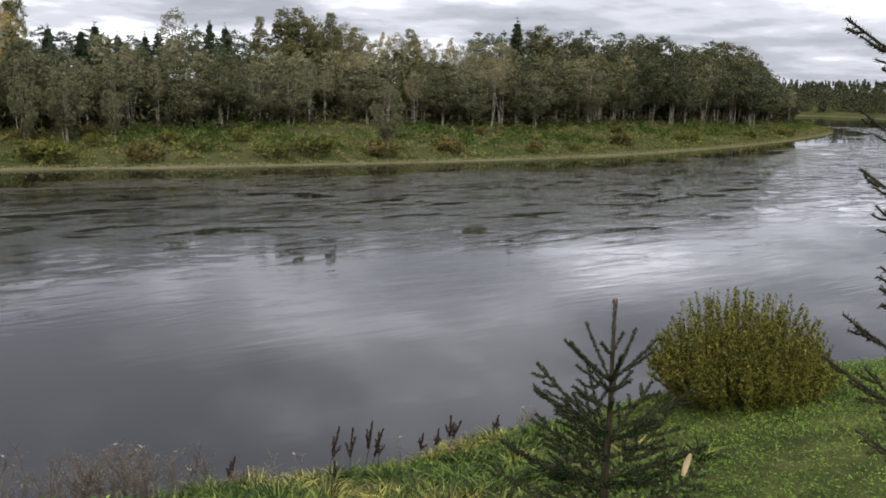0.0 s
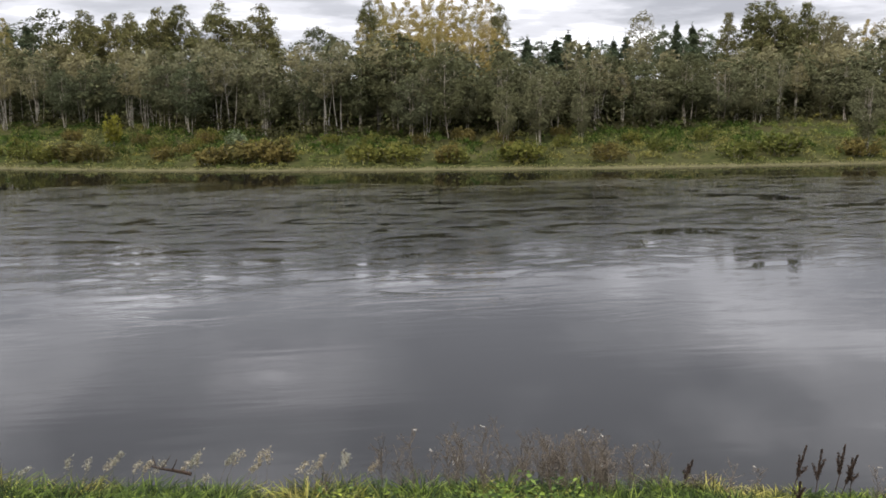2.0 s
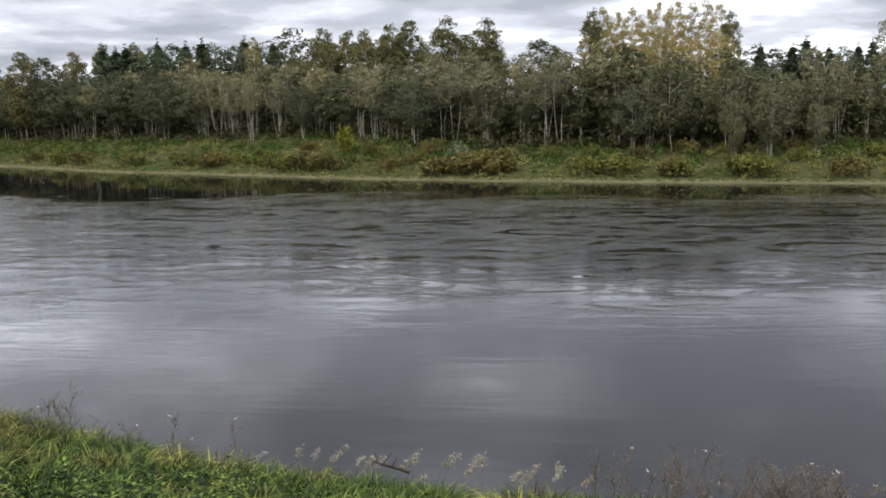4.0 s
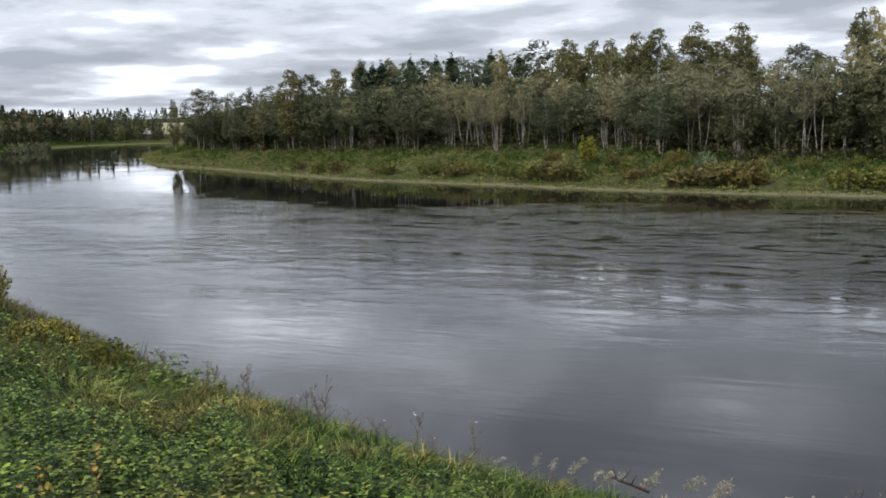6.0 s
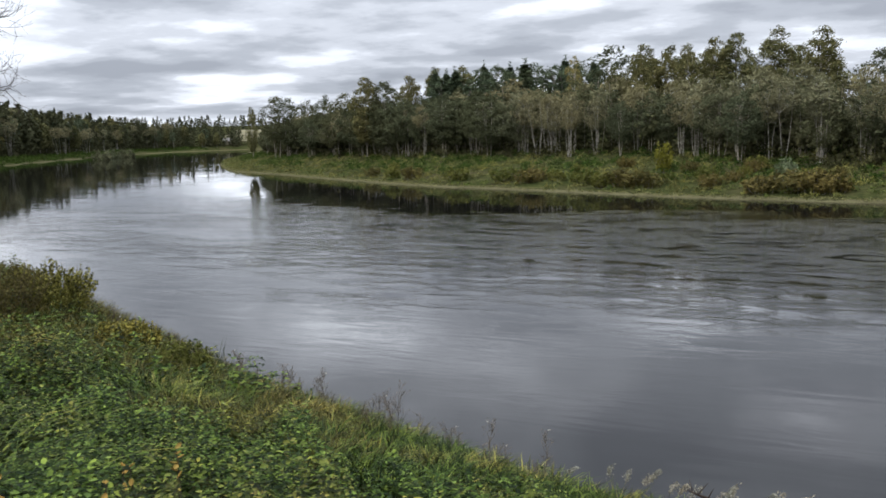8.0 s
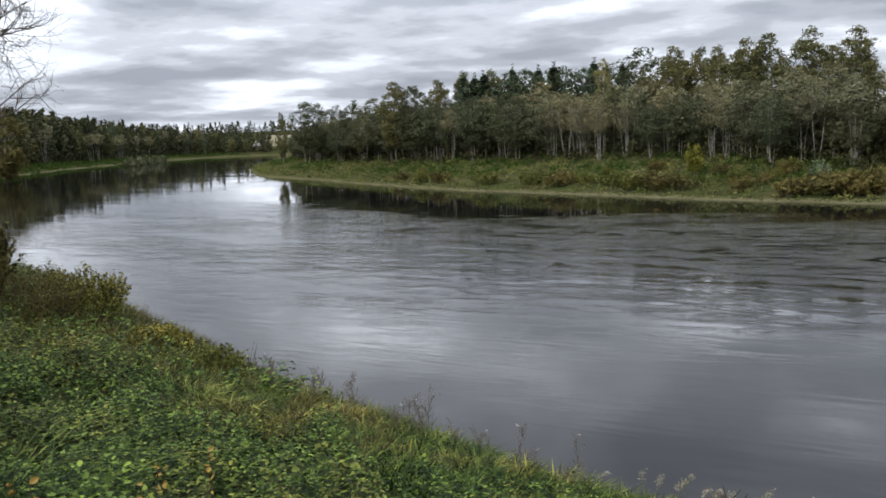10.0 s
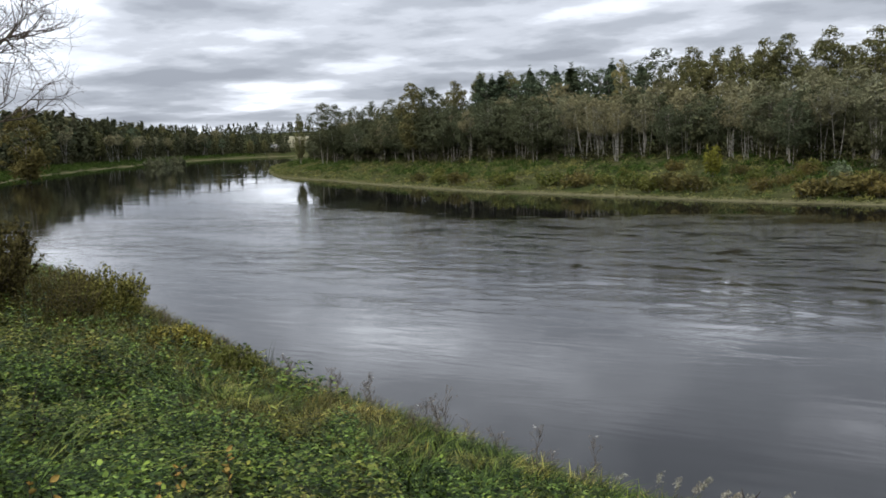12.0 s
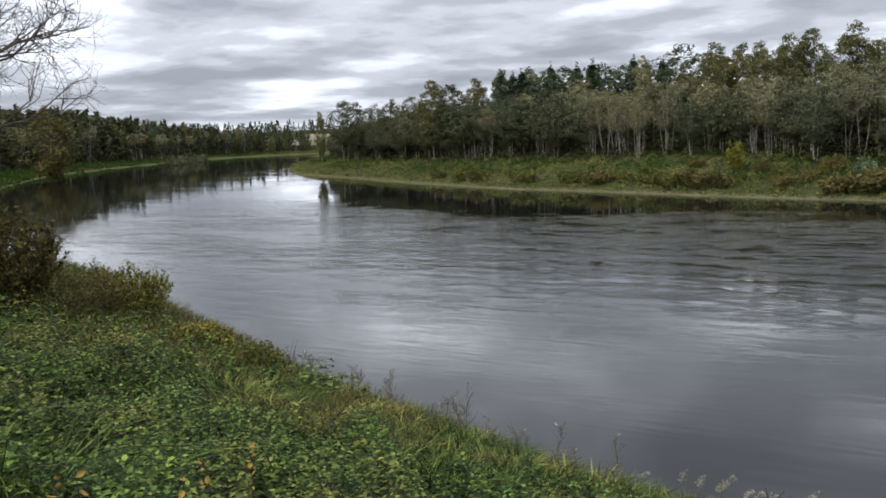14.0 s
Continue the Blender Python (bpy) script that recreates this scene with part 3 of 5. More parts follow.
# trees that rise over the woods
for az, el, dist, kind, wide in [
        (-20.6, 4.95, 150, "birch_tree", 1.2), (-21.8, 4.0, 160, "pine_tree", 0.8), (-22.6, 4.0, 160, "spruce_tree", 1.1), (-25.6, 4.75, 150, "aspen_tree", 0.85),
        (-27.0, 5.15, 150, "aspen_tree", 1.2), (-27.9, 5.25, 148, "aspen_tree", 1.2), (-28.8, 4.8, 152, "birch_tree", 1.2), (-29.9, 5.15, 146, "aspen_tree", 1.0), (-30.8, 4.5, 150, "birch_tree", 1.2),
        (-31.6, 4.1, 150, "birch_tree", 1.1), (-33.2, 3.9, 155, "golden_birch", 0.9), (-34.0, 3.95, 155, "birch_tree", 1.1), (-34.8, 4.15, 160, "aspen_tree", 1.0), (-35.8, 3.6, 158, "birch_tree", 1.2), (-37.3, 3.7, 160, "golden_birch", 0.8),
        (-39.1, 4.1, 165, "pine_tree", 1.3), (-39.8, 4.05, 165, "pine_tree", 1.2), (-40.5, 4.2, 168, "pine_tree", 1.1), (-41.4, 4.65, 168, "spruce_tree", 1.2), (-42.9, 4.6, 170, "aspen_tree", 1.3), (-42.2, 4.3, 170, "alder_tree", 1.2),
        (-44.4, 4.25, 175, "alder_tree", 1.3), (-45.7, 4.3, 178, "alder_tree", 1.4), (-47.6, 4.15, 183, "alder_tree", 1.4), (-49.0, 4.1, 190, "alder_tree", 1.3), (-50.3, 4.05, 200, "alder_tree", 1.3),
        (-51.9, 3.5, 225, "alder_tree", 1.4), (-53.0, 3.7, 230, "alder_tree", 1.4), (-53.9, 3.75, 232, "alder_tree", 1.4), (-54.9, 3.5, 236, "alder_tree", 1.3), (-55.5, 3.1, 240, "alder_tree", 1.0),
        (8.8, 5.35, 148, "aspen_tree", 1.1), (7.6, 5.5, 150, "aspen_tree", 1.1), (5.2, 5.75, 150, "aspen_tree", 1.25), (2.8, 5.6, 148, "aspen_tree", 1.25),
        (14.8, 5.15, 158, "alder_tree", 1.25), (12.9, 5.1, 158, "aspen_tree", 1.1), (11.4, 5.0, 158, "alder_tree", 0.9), (10.4, 5.0, 155, "aspen_tree", 0.9),
        (17.2, 4.6, 165, "golden_birch", 0.9), (-0.5, 4.25, 125, "alder_tree", 1.3),
        (-3.7, 6.0, 150, "aspen_tree", 0.8), (-4.3, 6.1, 152, "golden_birch", 0.9), (-5.2, 5.7, 156, "golden_birch", 1.0), (-6.1, 6.0, 152, "golden_birch", 1.1), (-7.0, 5.8, 155, "golden_birch", 1.1),
        (-7.9, 6.2, 150, "golden_birch", 1.0), (-8.7, 6.3, 153, "golden_birch", 1.1), (-9.6, 6.1, 150, "golden_birch", 1.0), (-10.4, 6.2, 154, "golden_birch", 1.1), (-11.2, 6.0, 150, "golden_birch", 0.9), (-11.9, 5.5, 148, "aspen_tree", 0.8),
        (30.3, 3.65, 185, "aspen_tree", 1.2), (29.1, 3.4, 183, "alder_tree", 1.1), (27.5, 3.7, 180, "aspen_tree", 1.2), (25.9, 4.15, 178, "aspen_tree", 1.1), (24.2, 4.25, 175, "aspen_tree", 1.2), (22.8, 4.15, 175, "spruce_tree", 1.2),
        (35.9, 2.6, 225, "alder_tree", 1.1), (35.2, 2.5, 222, "alder_tree", 1.0), (34.0, 2.3, 220, "alder_tree", 1.0), (37.4, 1.95, 250, "aspen_tree", 0.7), (32.9, 2.6, 215, "alder_tree", 1.0), (31.6, 2.7, 205, "alder_tree", 1.1)]:
    tall(kind, az, el, dist, wide)
for az0, az1, step, el, dist in [(-19.6, -12.6, 0.55, 3.5, 190), (-24.8, -21.0, 0.6, 3.7, 185), (15.6, 26.5, 0.5, 4.3, 176)]:
    for az in np.arange(az0, az1, step):
        tall("spruce_tree" if rng.random() < 0.5 else "pine_tree", float(az + rng.uniform(-0.2, 0.2)), float(el - 0.075 * max(0.0, az - 19) + rng.uniform(-0.6, 0.1)), float(dist + rng.uniform(-6, 6)), 1.6)
# fuller crowns closing the gaps between the tall trees
for az0, az1, step, azs, els, dist, kind in [(-55.6, -41.5, 0.8, (-57, -54, -50, -46, -42), (2.6, 3.2, 3.5, 3.7, 3.9), 185, "alder_tree"), (-31.0, -26.5, 0.8, (-31, -26), (4.3, 4.1), 152, "aspen_tree"), (-41.0, -31.5, 0.9, (-41, -31), (3.6, 3.6), 155, "birch_tree"),
                                             (2.5, 15.5, 1.1, (2, 9, 16), (4.5, 4.6, 4.3), 150, "aspen_tree"), (-11.8, -3.6, 0.8, (-12, -3), (4.5, 4.6), 146, "golden_birch")]:
    for az in np.arange(az0, az1, step):
        tall(kind, float(az + rng.uniform(-0.3, 0.3)), float(np.interp(az, azs, els) + rng.uniform(-0.5, 0.15)), float(dist * (1.2 if az < -52 else 1.0) + rng.uniform(-6, 6)), float(rng.uniform(1.0, 1.3)))
# two paler trees that stand out before the woods
for az, el, dist, wide in [(-14.4, 1.45, 100, 1.0), (-12.3, 0.75, 99, 0.75), (-17.0, 0.4, 101, 0.7), (-33.4, 0.9, 104, 0.9), (-6.3, 1.3, 104, 1.2)]:
    tall("willow_tree", az, el, dist, wide)
# woods of the left bank
LEFT_AZ, LEFT_EL = [36, 39.4, 43.3, 48.5, 50.5, 52.7, 54, 62], [0.8, 0.9, 1.25, 1.82, 2.3, 2.7, 2.7, 2.9]
for k in range(4):
    for p, nrm in along(BROW, 3.0):
        if not (p[0] < -150 and 95 < p[1] < 470):
            continue
        q = p - nrm * (7 + 5.0 * k + rng.uniform(-2.5, 2.5)) + rng.uniform(-2, 2, 2)
        kind = ("alder_tree", "aspen_tree", "spruce_tree", "pine_tree", "birch_tree")[int(rng.choice(5, p=[0.80, 0.09, 0.01, 0.04, 0.06]))]
        if COUNT[kind] < 299:
            plant(kind, q[0], q[1], skyline_height(*q, LEFT_AZ, LEFT_EL) * rng.uniform(0.80, 1.02) * (0.74 + 0.085 * k), 1.0 if kind == "spruce_tree" else 1.5, True)
wood, quads = broadleaf(rng, 10, 2.6, 0.15, 2, 34, 1500, 0.42, 0.9)
ob = tree_thing("rusty_tree", wood, quads, M_BARK_DARK, M_RUST, "rust-coloured autumn tree among dark green woods", "")
x, y = bearing(53.3, 262)
k = skyline_height(x, y, LEFT_AZ, LEFT_EL) / 10
ob.matrix_basis = pose(x, y, land_z(x, y)) @ Matrix.Diagonal((k * 1.2, k * 1.2, k, 1))


for slots in KINDS.values():
    for ob, used in slots:
        if not used:
            for o in (*ob.children, ob):
                bpy.data.objects.remove(o)


# ---- far woods, past counting ----
def woods_stuff():
    quads = []
    def wood_band(x0, y0, x1, y1, n, h, deep):
        for i in range(n):
            t = rng.random()
            x, y = x0 + (x1 - x0) * t + rng.normal() * deep, y0 + (y1 - y0) * t + rng.normal() * deep
            z = max(land_z(x, y), 0.2)
            hh = h * rng.uniform(0.7, 1.15)
            m = 90
            u = rng.random(m)
            w = hh * 0.22 * np.sin(np.clip(u * 1.05 + 0.12, 0, 1) * math.pi) ** 0.6
            a = rng.uniform(0, 6.28, m)
            rr = w * rng.uniform(0.5, 1.05, m)
            c = np.stack([x + np.cos(a) * rr, y + np.sin(a) * rr, z + u * hh], 1)
            quads.append(leaf_quads(rng, c, np.maximum(0.9, hh * 0.1), 0.2))
    for p, nrm in along(BROW, 0.55):
        if p[0] < -150 and 95 < p[1] < 480:
            x, y = p - nrm * rng.uniform(9, 40)
            wood_band(x, y, x, y, 1, skyline_height(x, y, LEFT_AZ, LEFT_EL) * rng.uniform(0.72, 0.92), 1)
    wood_band(-490, 330, -445, 490, 120, 15, 10)
    wood_band(600, 475, 685, 380, 90, 13, 9)
    wood_band(685, 380, 665, 300, 80, 13, 9)
    wood_band(620, 420, 900, 560, 170, 14, 14)
    wood_band(760, 330, 1000, 500, 140, 15, 18)
    wood_band(900, 520, 1500, 900, 220, 24, 40)
    wood_band(-1300, 900, -650, 1020, 200, 22, 40)
    return np.concatenate(quads)


tagged(new("far_woods", tris_mesh("far_woods", woods_stuff(), M_FARWOOD)), "distant mixed woods beyond the river bends", "woods", kind="stuff")


# ---- undergrowth and far bank ----
def in_strip(n, line, d0, d1, keep):
    """n random spots d0 to d1 metres to the right of a polyline, where keep(x, y) holds."""
    seg = np.diff(line, axis=0)
    ln = np.hypot(seg[:, 0], seg[:, 1])
    ok = np.array([keep(*p) for p in line[:-1]])
    w = ln * ok
    i = rng.choice(len(seg), n, p=w / w.sum())
    t = rng.random((n, 1))
    d = seg[i] / ln[i][:, None]
    nrm = np.stack([d[:, 1], -d[:, 0]], 1)
    return line[i] + seg[i] * t + nrm * rng.uniform(d0, d1, (n, 1))


def tufts(spots, per, height, width, lean=0.35):
    """Fans of blades standing on the ground; height and width are per-spot arrays or numbers."""
    n = len(spots)
    z = land_height(spots[:, 0], spots[:, 1])
    base = np.repeat(np.column_stack([spots, z - 0.05]), per, axis=0)
    h = np.repeat(np.broadcast_to(height, n), per)[:, None] * rng.uniform(0.6, 1.1, (n * per, 1))
    w = np.repeat(np.broadcast_to(width, n), per)[:, None]
    a = rng.uniform(0, 6.28, (n * per, 1))
    out = np.concatenate([np.cos(a), np.sin(a), np.zeros_like(a)], 1)
    side = np.concatenate([-np.sin(a), np.cos(a), np.zeros_like(a)], 1)
    base = base + out * w * 0.5 * rng.random((n * per, 1))
    tip = base + out * h * lean * rng.uniform(0.4, 1.4, (n * per, 1)) + np.array([0, 0, 1.0]) * h
    mid = base + (tip - base) * 0.45 + np.array([0, 0, 1.0]) * h * 0.08
    return np.stack([base, mid + side * w * 0.5, tip, mid - side * w * 0.5], 1)


far_side = lambda x, y: -206 < x < 290 and y < 275
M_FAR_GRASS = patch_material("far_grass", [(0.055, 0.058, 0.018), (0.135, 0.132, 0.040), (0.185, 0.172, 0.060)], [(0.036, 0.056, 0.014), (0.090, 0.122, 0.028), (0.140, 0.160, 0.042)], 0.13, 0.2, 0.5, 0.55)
M_FAR_DARK = leaf_material("far_herbs", (0.0172, 0.0328, 0.0078), (0.039, 0.0655, 0.014), (0.078, 0.1053, 0.0265), 0.2)
M_FAR_DRY = leaf_material("dry_reed", (0.085, 0.085, 0.035), (0.15, 0.142, 0.062), (0.24, 0.22, 0.10), 0.2)


def mounds(spots, per, wide, high, size):
    """Rounded tussocks of short sprays standing on the ground."""
    n = len(spots)
    z = land_height(spots[:, 0], spots[:, 1])
    i = np.repeat(np.arange(n), per)
    w, h = np.broadcast_to(wide, n)[i], np.broadcast_to(high, n)[i]
    a, r = rng.uniform(0, 6.28, len(i)), rng.random(len(i)) ** 0.6
    c = np.column_stack([spots[i, 0] + np.cos(a) * r * w * 0.5, spots[i, 1] + np.sin(a) * r * w * 0.5, z[i] + h * (1 - 0.8 * r ** 2) * rng.uniform(0.55, 1.0, len(i))])
    out = np.column_stack([np.cos(a) * r, np.sin(a) * r, 0.22 + 0 * r]) + rng.normal(size=(len(i), 3)) * 0.45
    return leaf_quads(rng, c, size, 0.0, 2.0, rising=0.9, facing=out)


g = in_strip(7800, SHORE, 0.8, 25, far_side)
tagged(new("far_bank_grass", tris_mesh("far_bank_grass", mounds(g, 30, rng.uniform(0.7, 1.9, len(g)), rng.uniform(0.25, 0.85, len(g)), 0.19), M_FAR_GRASS)), "rough yellow-green tussocky grass on the far bank", "grass", kind="stuff")
g = in_strip(4200, SHORE, 6, 27, far_side)
keep = np.array([noise.noise((x * 0.06, y * 0.06, 9.0)) > -0.12 for x, y in g])
g = g[keep]
tagged(new("far_bank_herbs", tris_mesh("far_bank_herbs", mounds(g, 30, rng.uniform(1.2, 2.8, len(g)), rng.uniform(0.4, 1.1, len(g)), 0.24), M_FAR_DARK)), "dark green nettles and herbs below the far woods", "herbs", kind="stuff")
g = in_strip(5200, SHORE, 0.15, 1.0, far_side)
tagged(new("shore_reed", tris_mesh("shore_reed", mounds(g, 5, 0.5, 0.12, 0.12), M_FAR_DRY)), "pale dry grass along the far water's edge", "grass", kind="stuff")
g = in_strip(5200, -BROW[::-1] * -1, -7.0, 14, lambda x, y: x < -60 and 40 < y < 470)
zg = land_height(g[:, 0], g[:, 1])
g = g[zg > 0.05]
tagged(new("left_bank_grass", tris_mesh("left_bank_grass", mounds(g, 12, rng.uniform(1.2, 2.6, len(g)), rng.uniform(0.3, 0.9, len(g)), 0.42), M_FAR_DARK)), "rough dark grass on the bank towards the bend", "grass", kind="stuff")
# low brush that closes the foot of the woods, coloured dark as its shade
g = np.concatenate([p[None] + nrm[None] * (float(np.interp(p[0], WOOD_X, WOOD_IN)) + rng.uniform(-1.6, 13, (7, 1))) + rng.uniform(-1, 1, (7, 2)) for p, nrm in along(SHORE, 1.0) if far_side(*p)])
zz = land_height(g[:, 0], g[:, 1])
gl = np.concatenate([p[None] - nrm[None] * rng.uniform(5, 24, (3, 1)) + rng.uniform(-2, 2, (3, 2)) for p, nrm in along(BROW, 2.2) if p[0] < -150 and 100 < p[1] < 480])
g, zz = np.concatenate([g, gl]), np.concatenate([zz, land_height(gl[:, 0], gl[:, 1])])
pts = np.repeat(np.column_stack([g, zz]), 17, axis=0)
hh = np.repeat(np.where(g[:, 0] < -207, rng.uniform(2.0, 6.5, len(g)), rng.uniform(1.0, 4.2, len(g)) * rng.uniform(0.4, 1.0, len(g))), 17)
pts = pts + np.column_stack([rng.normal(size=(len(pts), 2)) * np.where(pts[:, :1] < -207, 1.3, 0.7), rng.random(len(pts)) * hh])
tagged(new("undergrowth", tris_mesh("undergrowth", leaf_quads(rng, pts, np.where(pts[:, :1] < -207, 0.85, 0.46), 0.2), M_UNDER_SHADED)), "tangled undergrowth at the foot of the woods, shade painted into its leaves", "undergrowth", kind="stuff")


def shrub(name, rng_, w, h, stems, leaves, size, bark, leaf, label, group, upright=0.6, twig=0.012, rising=0.0, slim=2.2, dome=0.0):
    """A bush of many stems from one foot, with leaves along them."""
    wood, pts = [], []
    for i in range(stems):
        a, r = rng_.uniform(0, 6.28), w * 0.5 * rng_.random() ** 0.5
        foot = np.array([math.cos(a) * r * upright, math.sin(a) * r * upright, -0.1])
        top = np.array([math.cos(a) * r, math.sin(a) * r, h * (1 - (0.42 + 0.22 * dome) * (2 * r / w) ** (2.3 + 1.2 * dome)) * rng_.uniform(0.75 - 0.35 * dome, 1.08)])
        p = stem_path(rng_, foot, top, 0.03 * h, 5)
        wood.append(tube(p, np.linspace(twig, twig * 0.25, 5), 3))
        n = leaves // stems
        t = rng_.uniform(0.12, 1.0, n) ** 0.8 * 4
        k = np.minimum(t.astype(int), 3)
        pts.append(p[k] + (p[k + 1] - p[k]) * (t - k)[:, None] + rng_.normal(size=(n, 3)) * size * 0.7)
    quads = leaf_quads(rng_, np.concatenate(pts), size, 0.0, slim, rising=rising)
    ob = tagged(new(name), label, "bush", group)
    tagged(part("wood", mesh_of("wood", *join(wood), bark), ob), kind="stuff")
    part("foliage", quads_mesh("foliage", quads, leaf), ob)
    return ob


def put(ob, x, y, turn=0.0, scale=(1, 1, 1), sink=0.0):
    ob.matrix_basis = pose(x, y, land_z(x, y) - sink, 0, 0, turn) @ Matrix.Diagonal((*scale, 1))
    return ob


SHRUBS = [
    [shrub("shrub", rng, 2.4, 1.3, 30, 780, 0.115, M_BARK_DARK, M_RUST, "low rust-brown autumn shrub in the bank's grass", "shrubs of the far bank") for _ in range(3)],
    [shrub("shrub", rng, 2.2, 1.4, 30, 780, 0.115, M_BARK_DARK, M_SHRUB, "low olive-green shrub in the bank's grass", "shrubs of the far bank") for _ in range(3)]]
first = {}
# bearing and distance from the shore of the shrubs: az, inland metres, width, rusty or green
spots = [(-20.5, 3, 1.6, 0), (-26.5, 3, 1.5, 1), (-29.2, 4, 2.0, 1), (-33.2, 3, 1.6, 0), (-39.5, 4, 1.5, 0), (-43.2, 4, 2.3, 0), (-46.5, 3, 0.9, 1),
         (-13.5, 4, 1.2, 1), (-11.5, 3, 1.8, 1), (-8.2, 3, 1.4, 0), (-4.9, 3, 1.7, 1), (-1.7, 3, 1.5, 1), (1.6, 3, 1.5, 0), (4.3, 4, 2.2, 0), (5.6, 4, 2.2, 0),
         (6.8, 3, 1.6, 0), (13.3, 3, 1.5, 0), (15.0, 3, 2.0, 0), (16.2, 3, 1.3, 1), (18.6, 4, 1.5, 1), (21.0, 4, 1.7, 0), (23.0, 4, 1.6, 1), (25.5, 3, 1.6, 1),
         (27.8, 3, 1.5, 0), (30.3, 3, 1.4, 1), (-50.0, 4, 1.8, 0), (-51.6, 4, 2.0, 0), (-53.6, 4, 2.0, 1), (-55.2, 4, 2.2, 1), (-57.0, 3, 2.2, 1), (-58.2, 3, 2.0, 1), (-59.2, 3, 1.8, 1)]
shore_az = np.degrees(np.arctan2(-SHORE[:, 0], SHORE[:, 1]))
for i in range(40):
    spots.append((float(rng.uniform(-58, 36)), float(rng.uniform(2.5, 14)), float(rng.uniform(0.6, 1.2)), int(rng.random() < 0.6)))
for az, inland, size, green in spots:
    k = int(np.argmin(np.abs(shore_az - az) + (SHORE[:, 1] > 280) * 100))
    d = SHORE[min(k + 1, len(SHORE) - 1)] - SHORE[k]
    d = d / np.hypot(*d)
    q = SHORE[k] + np.array([d[1], -d[0]]) * inland + d * rng.uniform(-1.0, 1.0)
    src = SHRUBS[green][int(rng.integers(3))]
    m = pose(q[0], q[1], land_z(*q), 0, 0, float(rng.uniform(0, 360))) @ Matrix.Diagonal((size * 1.3, size * 1.1, 0.65 + 0.5 * size, 1))
    if src.name in first:
        copy_at(src, m)
    else:
        first[src.name] = True
        src.matrix_basis = m
x, y = bearing(11.85, 112.5)
put(shrub("yellow_bush", rng, 2.4, 4.0, 18, 620, 0.2, M_BARK_DARK, M_YELLOW, "bright yellow-green bush overgrown by a climber", ""), x, y)
x, y = bearing(4.6, 103)
put(shrub("pale_bush", rng, 2.4, 2.3, 20, 500, 0.2, M_BARK_PALE, leaf_material("pale_leaf", (0.075, 0.0938, 0.0525), (0.1275, 0.15, 0.0863), (0.195, 0.2175, 0.135)), "pale grey-green willow bush in the far grass", ""), x, y)
x, y = bearing(44.5, 470)
for i in range(3):
    xx, yy = bearing(44.9 + 0.7 * i, 455 - 25 * i)
    b = shrub("bank_willow", rng, 9, 6, 26, 420, 0.6, M_BARK_PALE, M_GREY, "grey-green willow bush at the river bend", "willows at the bend")
    put(b, xx, yy)


# ---- far field with a small house, past the point of land ----
def far_field():
    n = 14
    us, ys = np.meshgrid(np.linspace(0, 1, n), np.linspace(600, 820, n))
    xs = -0.812 * ys + us * 130
    zs = land_height(xs, ys) + 0.4 + 6.5 * np.clip((ys - 598) / 150, 0, 1) ** 0.8 * np.clip(us * 8, 0, 1) 
    idx = np.arange(n * n).reshape(n, n)
    q = np.stack([idx[:-1, :-1], idx[:-1, 1:], idx[1:, 1:], idx[1:, :-1]], -1).reshape(-1, 4)
    m = Mat("stubble_field")
    v = m.coord()
    col = m.ramp(m.noise(v, 0.08, 5), [(0.35, (0.085, 0.074, 0.030)), (0.5, (0.112, 0.096, 0.040)), (0.65, (0.098, 0.086, 0.034))])
    m.link(col, m.bsdf.inputs["Base Color"])
    m.bsdf.inputs["Roughness"].default_value = 0.95
    me = mesh_of("field", np.stack([xs, ys, zs], -1).reshape(-1, 3), q.tolist(), m.mat, True)
    return tagged(new("field", me), "pale yellow stubble field on a far slope", "field", kind="structure")


far_field()


def box(cx, cy, cz, sx, sy, sz):
    bm = bmesh.new()
    bmesh.ops.create_cube(bm, size=1, matrix=Matrix.Translation((cx, cy, cz)) @ Matrix.Diagonal((sx, sy, sz, 1)))
    return bm


def from_bm(name, bm, mat):
    me = bpy.data.meshes.new(name)
    bm.to_mesh(me)
    bm.free()
    me.materials.append(mat)
    return me


def plain(name, col, rough=0.8):
    m = Mat(name)
    c = m.ramp(m.noise(m.coord(), 3, 4), [(0.3, tuple(k * 0.85 for k in col)), (0.7, tuple(min(1, k * 1.1) for k in col))])
    m.link(c, m.bsdf.inputs["Base Color"])
    m.bsdf.inputs["Roughness"].default_value = rough
    return m.mat


def small_house():
    ob = tagged(new("house"), "small pale house at the foot of a far field", "house")
    wall = part("wall", from_bm("wall", box(0, 0, 1.6, 11, 7, 3.6), plain("pale_plaster", (0.19, 0.165, 0.105))), ob)
    bm = bmesh.new()
    vs = [bm.verts.new(c) for c in ((-6, -4, 3.3), (6, -4, 3.3), (6, 4, 3.3), (-6, 4, 3.3), (-6, 0, 6.4), (6, 0, 6.4))]
    for f in ((0, 1, 5, 4), (2, 3, 4, 5), (0, 4, 3), (1, 2, 5), (0, 3, 2, 1)):
        bm.faces.new([vs[i] for i in f])
    part("roof", from_bm("roof", bm, plain("grey_roof", (0.20, 0.19, 0.18))), ob)
    for k in range(3):
        part("window", from_bm("window", box(-3.4 + 3.4 * k, -3.52, 1.9, 1.2, 0.1, 1.4), plain("dark_pane", (0.03, 0.035, 0.04), 0.2)), wall)
    return ob


x, y = bearing(38.8, 640)
hs = small_house()
hs.matrix_basis = pose(x, y, land_z(x, y) + 0.5, 0, 0, 38) @ Matrix.Diagonal((0.75, 0.75, 0.75, 1))


